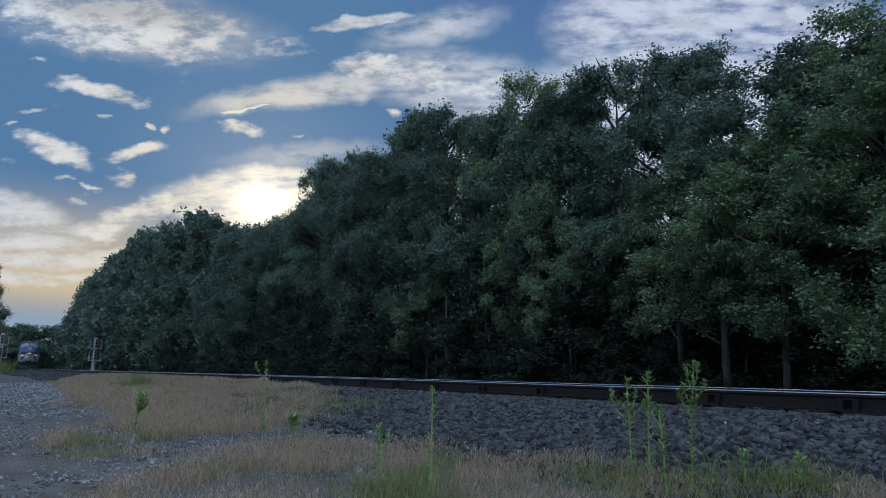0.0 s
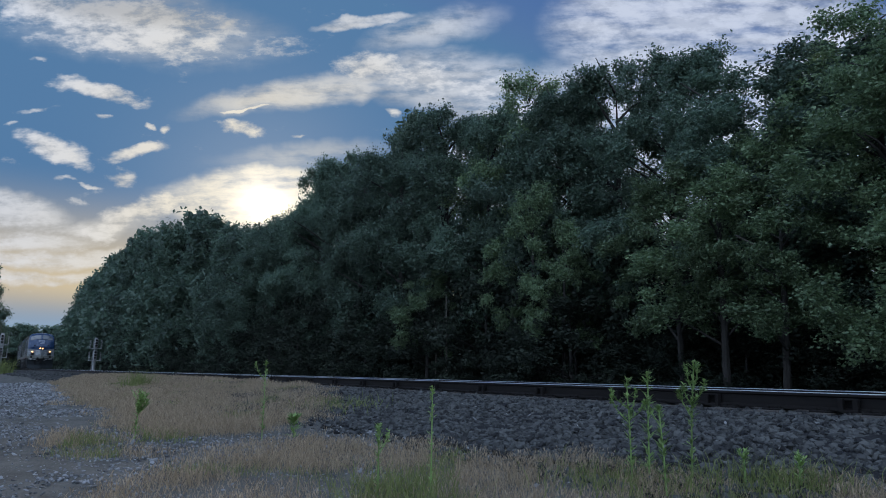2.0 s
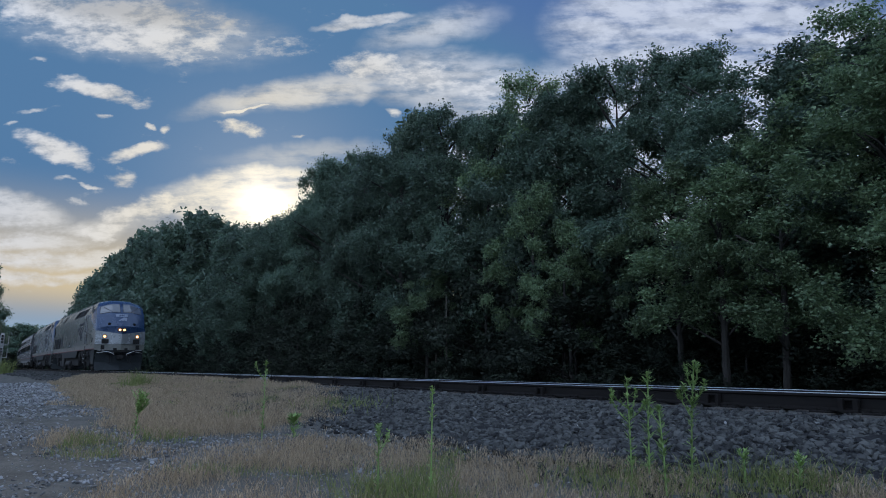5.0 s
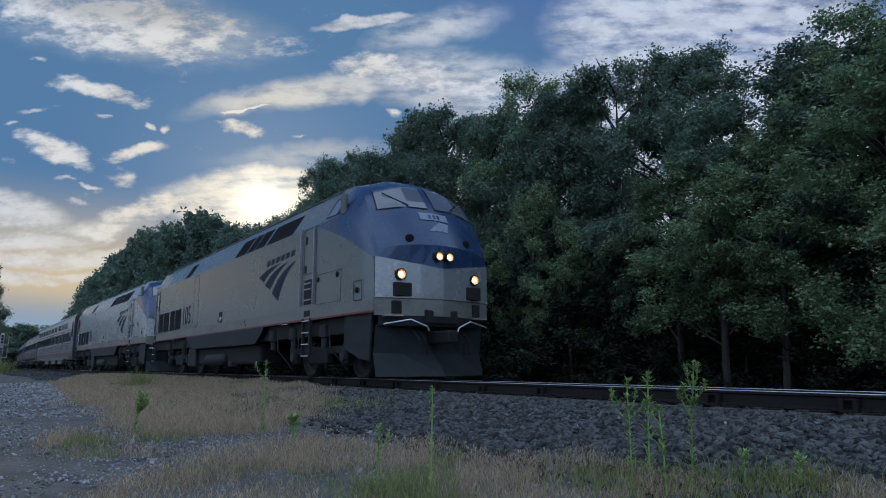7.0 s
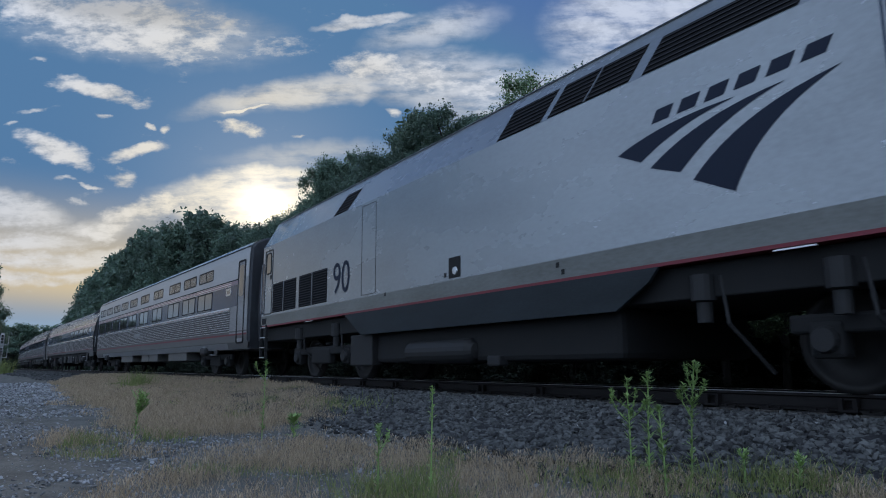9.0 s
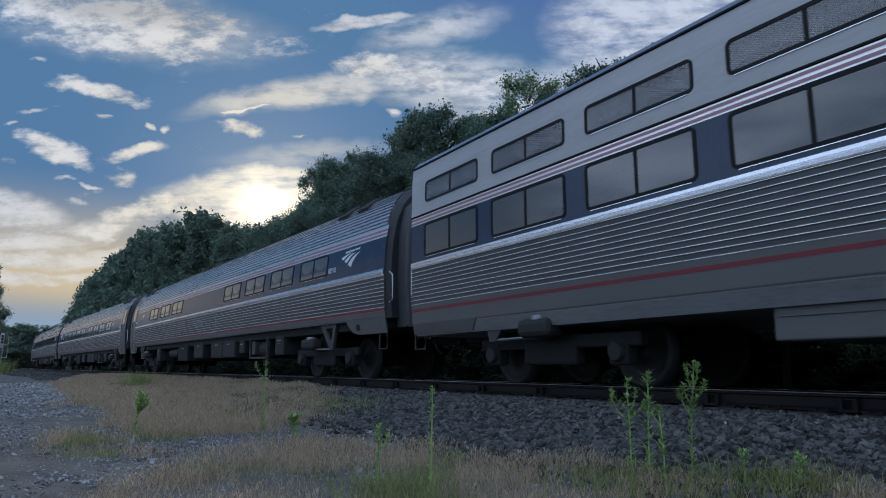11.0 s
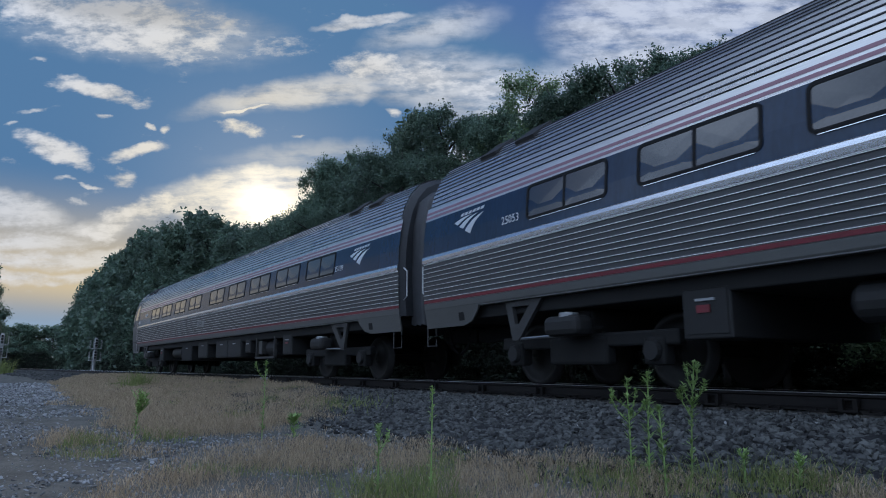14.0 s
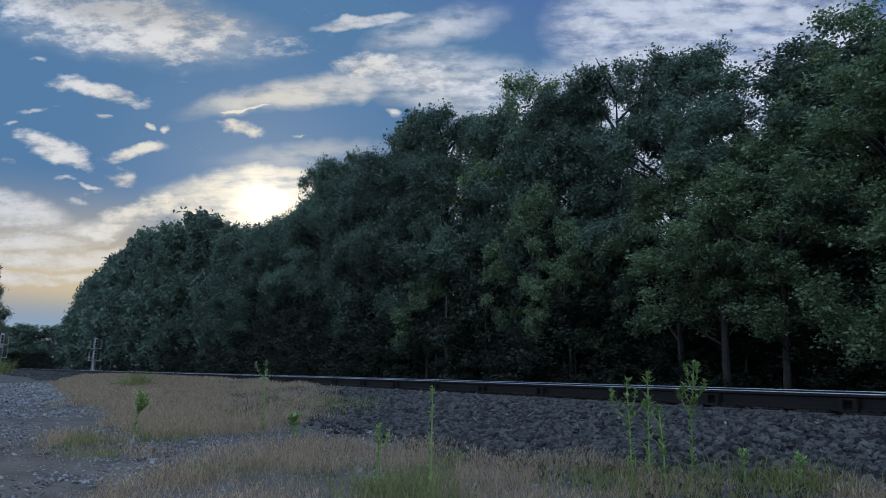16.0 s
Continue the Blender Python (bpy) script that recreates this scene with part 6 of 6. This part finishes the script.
    # front: lamps, screens, openings
    for sy in (-1, 1):
        lamp(c, sy * 0.94, 2.14, 9.87, 0.092, front_lit, "ditch_light")
        lamp(c, sy * 0.13, 2.55, 10.07, 0.08, front_lit)
        p = slope(sy * 0.72, 0.03, 0.03)
        part("marker_light", moved(disc_lathe([(0.001, 0.02), (0.07, 0.015), (0.09, 0.0), (0.095, -0.05)], 16, "X"), *p), M_LOUVRE, c, "dark oval marker light")
        # dark boxes stand for the shade in the front step and foot holes
        part("front_step_hole", box(9.72, 9.92, *sorted((sy * 0.70, sy * 1.08)), 1.70, 1.97, 0.01), M_UNDER, c)
        part("front_foot_hole", box(9.66, 9.85, *sorted((sy * 0.9, sy * 1.1)), 1.34, 1.6, 0.01), M_UNDER, c)
        ws = part("windscreen", slope_plate([(sy * 0.08, 0.235), (sy * 1.24, 0.245), (sy * 1.16, 0.51), (sy * 0.08, 0.53)], 0.010), M_RUBBER, c, "wide windscreen pane in a dark seal")
        part("windscreen_pane", slope_plate([(sy * 0.095, 0.242), (sy * 1.215, 0.252), (sy * 1.135, 0.502), (sy * 0.095, 0.522)], 0.015), M_SCREEN, ws)
        a, b = slope(sy * 0.55, 0.25, 0.03), slope(sy * 1.0, 0.42, 0.05)
        part("wiper", tube([a, b], 0.012), M_RUBBER, c)
        part("uncoupling_lever", tube([(9.82, sy * 1.3, 1.12), (9.97, sy * 0.75, 1.22), (10.04, sy * 0.4, 1.08), (10.04, sy * 0.36, 1.0)], 0.016), M_BRIGHT, c)
        part("buffer_step", box(9.64, 9.92, *sorted((sy * 0.9, sy * 1.25)), 1.28, 1.30, 0.004), M_BRIGHT, c)
    part("lamp_housing", box(9.82, 10.06, -0.25, 0.25, 2.46, 2.65, 0.05), M_UNDER, c, "dark recessed headlamp housing")
    nb = part("number_board", slope_plate([(-0.36, 0.15), (0.36, 0.15), (0.36, 0.205), (-0.36, 0.205)], 0.012), M_NOSE_PALE, c, "pale number board on the nose")
    for k in range(3):
        part("board_digit_bar", slope_plate([(-0.15 + 0.11 * k, 0.16), (-0.08 + 0.11 * k, 0.16), (-0.08 + 0.11 * k, 0.19), (-0.15 + 0.11 * k, 0.19)], 0.017, 2), M_CABBLUE, nb)
    for k in range(3):
        part("nose_stripe", slope_plate([(-0.22 + 0.17 * k, 0.08), (-0.08 + 0.17 * k, 0.08), (0.26 + 0.03 * k, 0.132), (0.1 + 0.06 * k, 0.137)], 0.012, 3), M_NOSE_PALE, c, "pale swept stripe on the nose")
    # bumper, coupler, plough
    part("bumper_panel", faces([(9.62, -1.32, 1.30), (9.62, 1.32, 1.30), (9.98, 0.5, 1.30), (9.98, -0.5, 1.30), (9.6, -1.3, 1.1), (9.6, 1.3, 1.1), (9.92, 0.5, 1.1), (9.92, -0.5, 1.1)], [(0, 1, 2, 3), (4, 5, 6, 7), (0, 3, 7, 4), (3, 2, 6, 7), (2, 1, 5, 6)]), M_SKIRT, c)
    pv = []
    for y in (-1.35, -0.75, 0.0, 0.75, 1.35):
        g = 0.55 * (1 - abs(y) / 1.445)
        pv += [(9.57, y, 1.12), (9.47 + g * 0.4, y, 0.55), (9.57 + g, y, 0.08)]
    pq = [(i * 3 + k, i * 3 + k + 1, (i + 1) * 3 + k + 1, (i + 1) * 3 + k) for i in range(4) for k in range(2)]
    part("snow_plough", faces(pv, pq), M_SKIRT, c, "dark pointed plough below the nose")
    part("coupler", box(9.5, 10.4, -0.13, 0.13, 0.74, 1.0, 0.04), M_UNDER, c)
    part("coupler", box(-11.05, -10.2, -0.13, 0.13, 0.74, 1.0, 0.04), M_UNDER, c)
    part("coupler_pocket", box(9.72, 9.99, -0.42, 0.42, 1.14, 1.44, 0.04), M_UNDER, c)
    for k, y in enumerate((-0.62, -0.48, 0.48, 0.62)):
        for e, xo in ((-1, -0.42), (1, -0.36)):
            part("air_hose", tube([(e * 10.2 + xo, y, 1.0), (e * 10.45 + xo, y, 0.8), (e * 10.5 + xo, y * 0.95, 0.5)], 0.026), M_RUBBER, c)
    part("frame", box(-10.45, 9.4, -1.35, 1.35, 0.98, 1.35, 0.02), M_UNDER, c)
    part("fuel_tank", box(-3.6, 2.8, -1.3, 1.3, 0.35, 0.98, 0.08), M_UNDER, c)
    part("gangway_hood", box(-10.95, -10.6, -0.62, 0.62, 1.1, 3.2, 0.06), M_DIAPH, c)
    for xc in (-6.58, 6.58):
        bogie(c, xc, 1.42, 0.508, WHEEL40, 1.16)
    return c


# ---- the train made up: place of each middle behind the leading engine's rear end ----
def pairs(lefts, w=1.57):
    return [(x, x + w) for x in lefts]


TRAIN = [
    (engine("105", "leading silver diesel engine, blue nose, lit headlamps, grimy sides"), 10.58, 6.58),
    (engine("90", "second silver diesel engine, blue cab, clean sides, red sill line", False), -10.9, 6.58),
    (sleeper(), -35.375, 9.1),
    (coach("fluted stainless coach, navy band, blank stretch between its windows", pairs([8.36, 6.36, 4.34, 2.32, -4.37, -6.37, -8.42]), -1, "28010", (0.93, 1.66), (-9.95,), 10.6, 9.95, (-0.63, 0.12)), -61.385, 9.1),
    (coach("fluted stainless coach, navy window band, entrance door at its front", pairs([-9.62, -7.58, -5.58, -3.57, -1.58, 1.07, 3.07, 5.07, 7.05]), 1, "25053", None, (8.92,), -11.52, -10.2, (0.2, 1.0)), -87.395, 9.1),
    (coach("last fluted stainless coach, navy window band, entrance door at rear", pairs([-8.68, -6.64, -4.5, -2.4, 0.2, 2.22, 4.2, 6.22, 8.2]), -1, "25109", None, (-9.95,)), -113.405, 9.1),
]


def motions():
    """The train runs along the line; its wheels turn with it."""
    for car, behind, half in TRAIN:
        walk(car, [(k * 0.25, car_pose(travel(k * 0.25) + behind, half)) for k in range(65)])
    for ob, r, x in WHEELS:
        walk(ob, [(k / 30, Matrix.Translation((x, 0, r)) @ Matrix.Rotation((travel(k / 30) - travel(0)) / r, 4, "Y")) for k in range(481)])


motions()
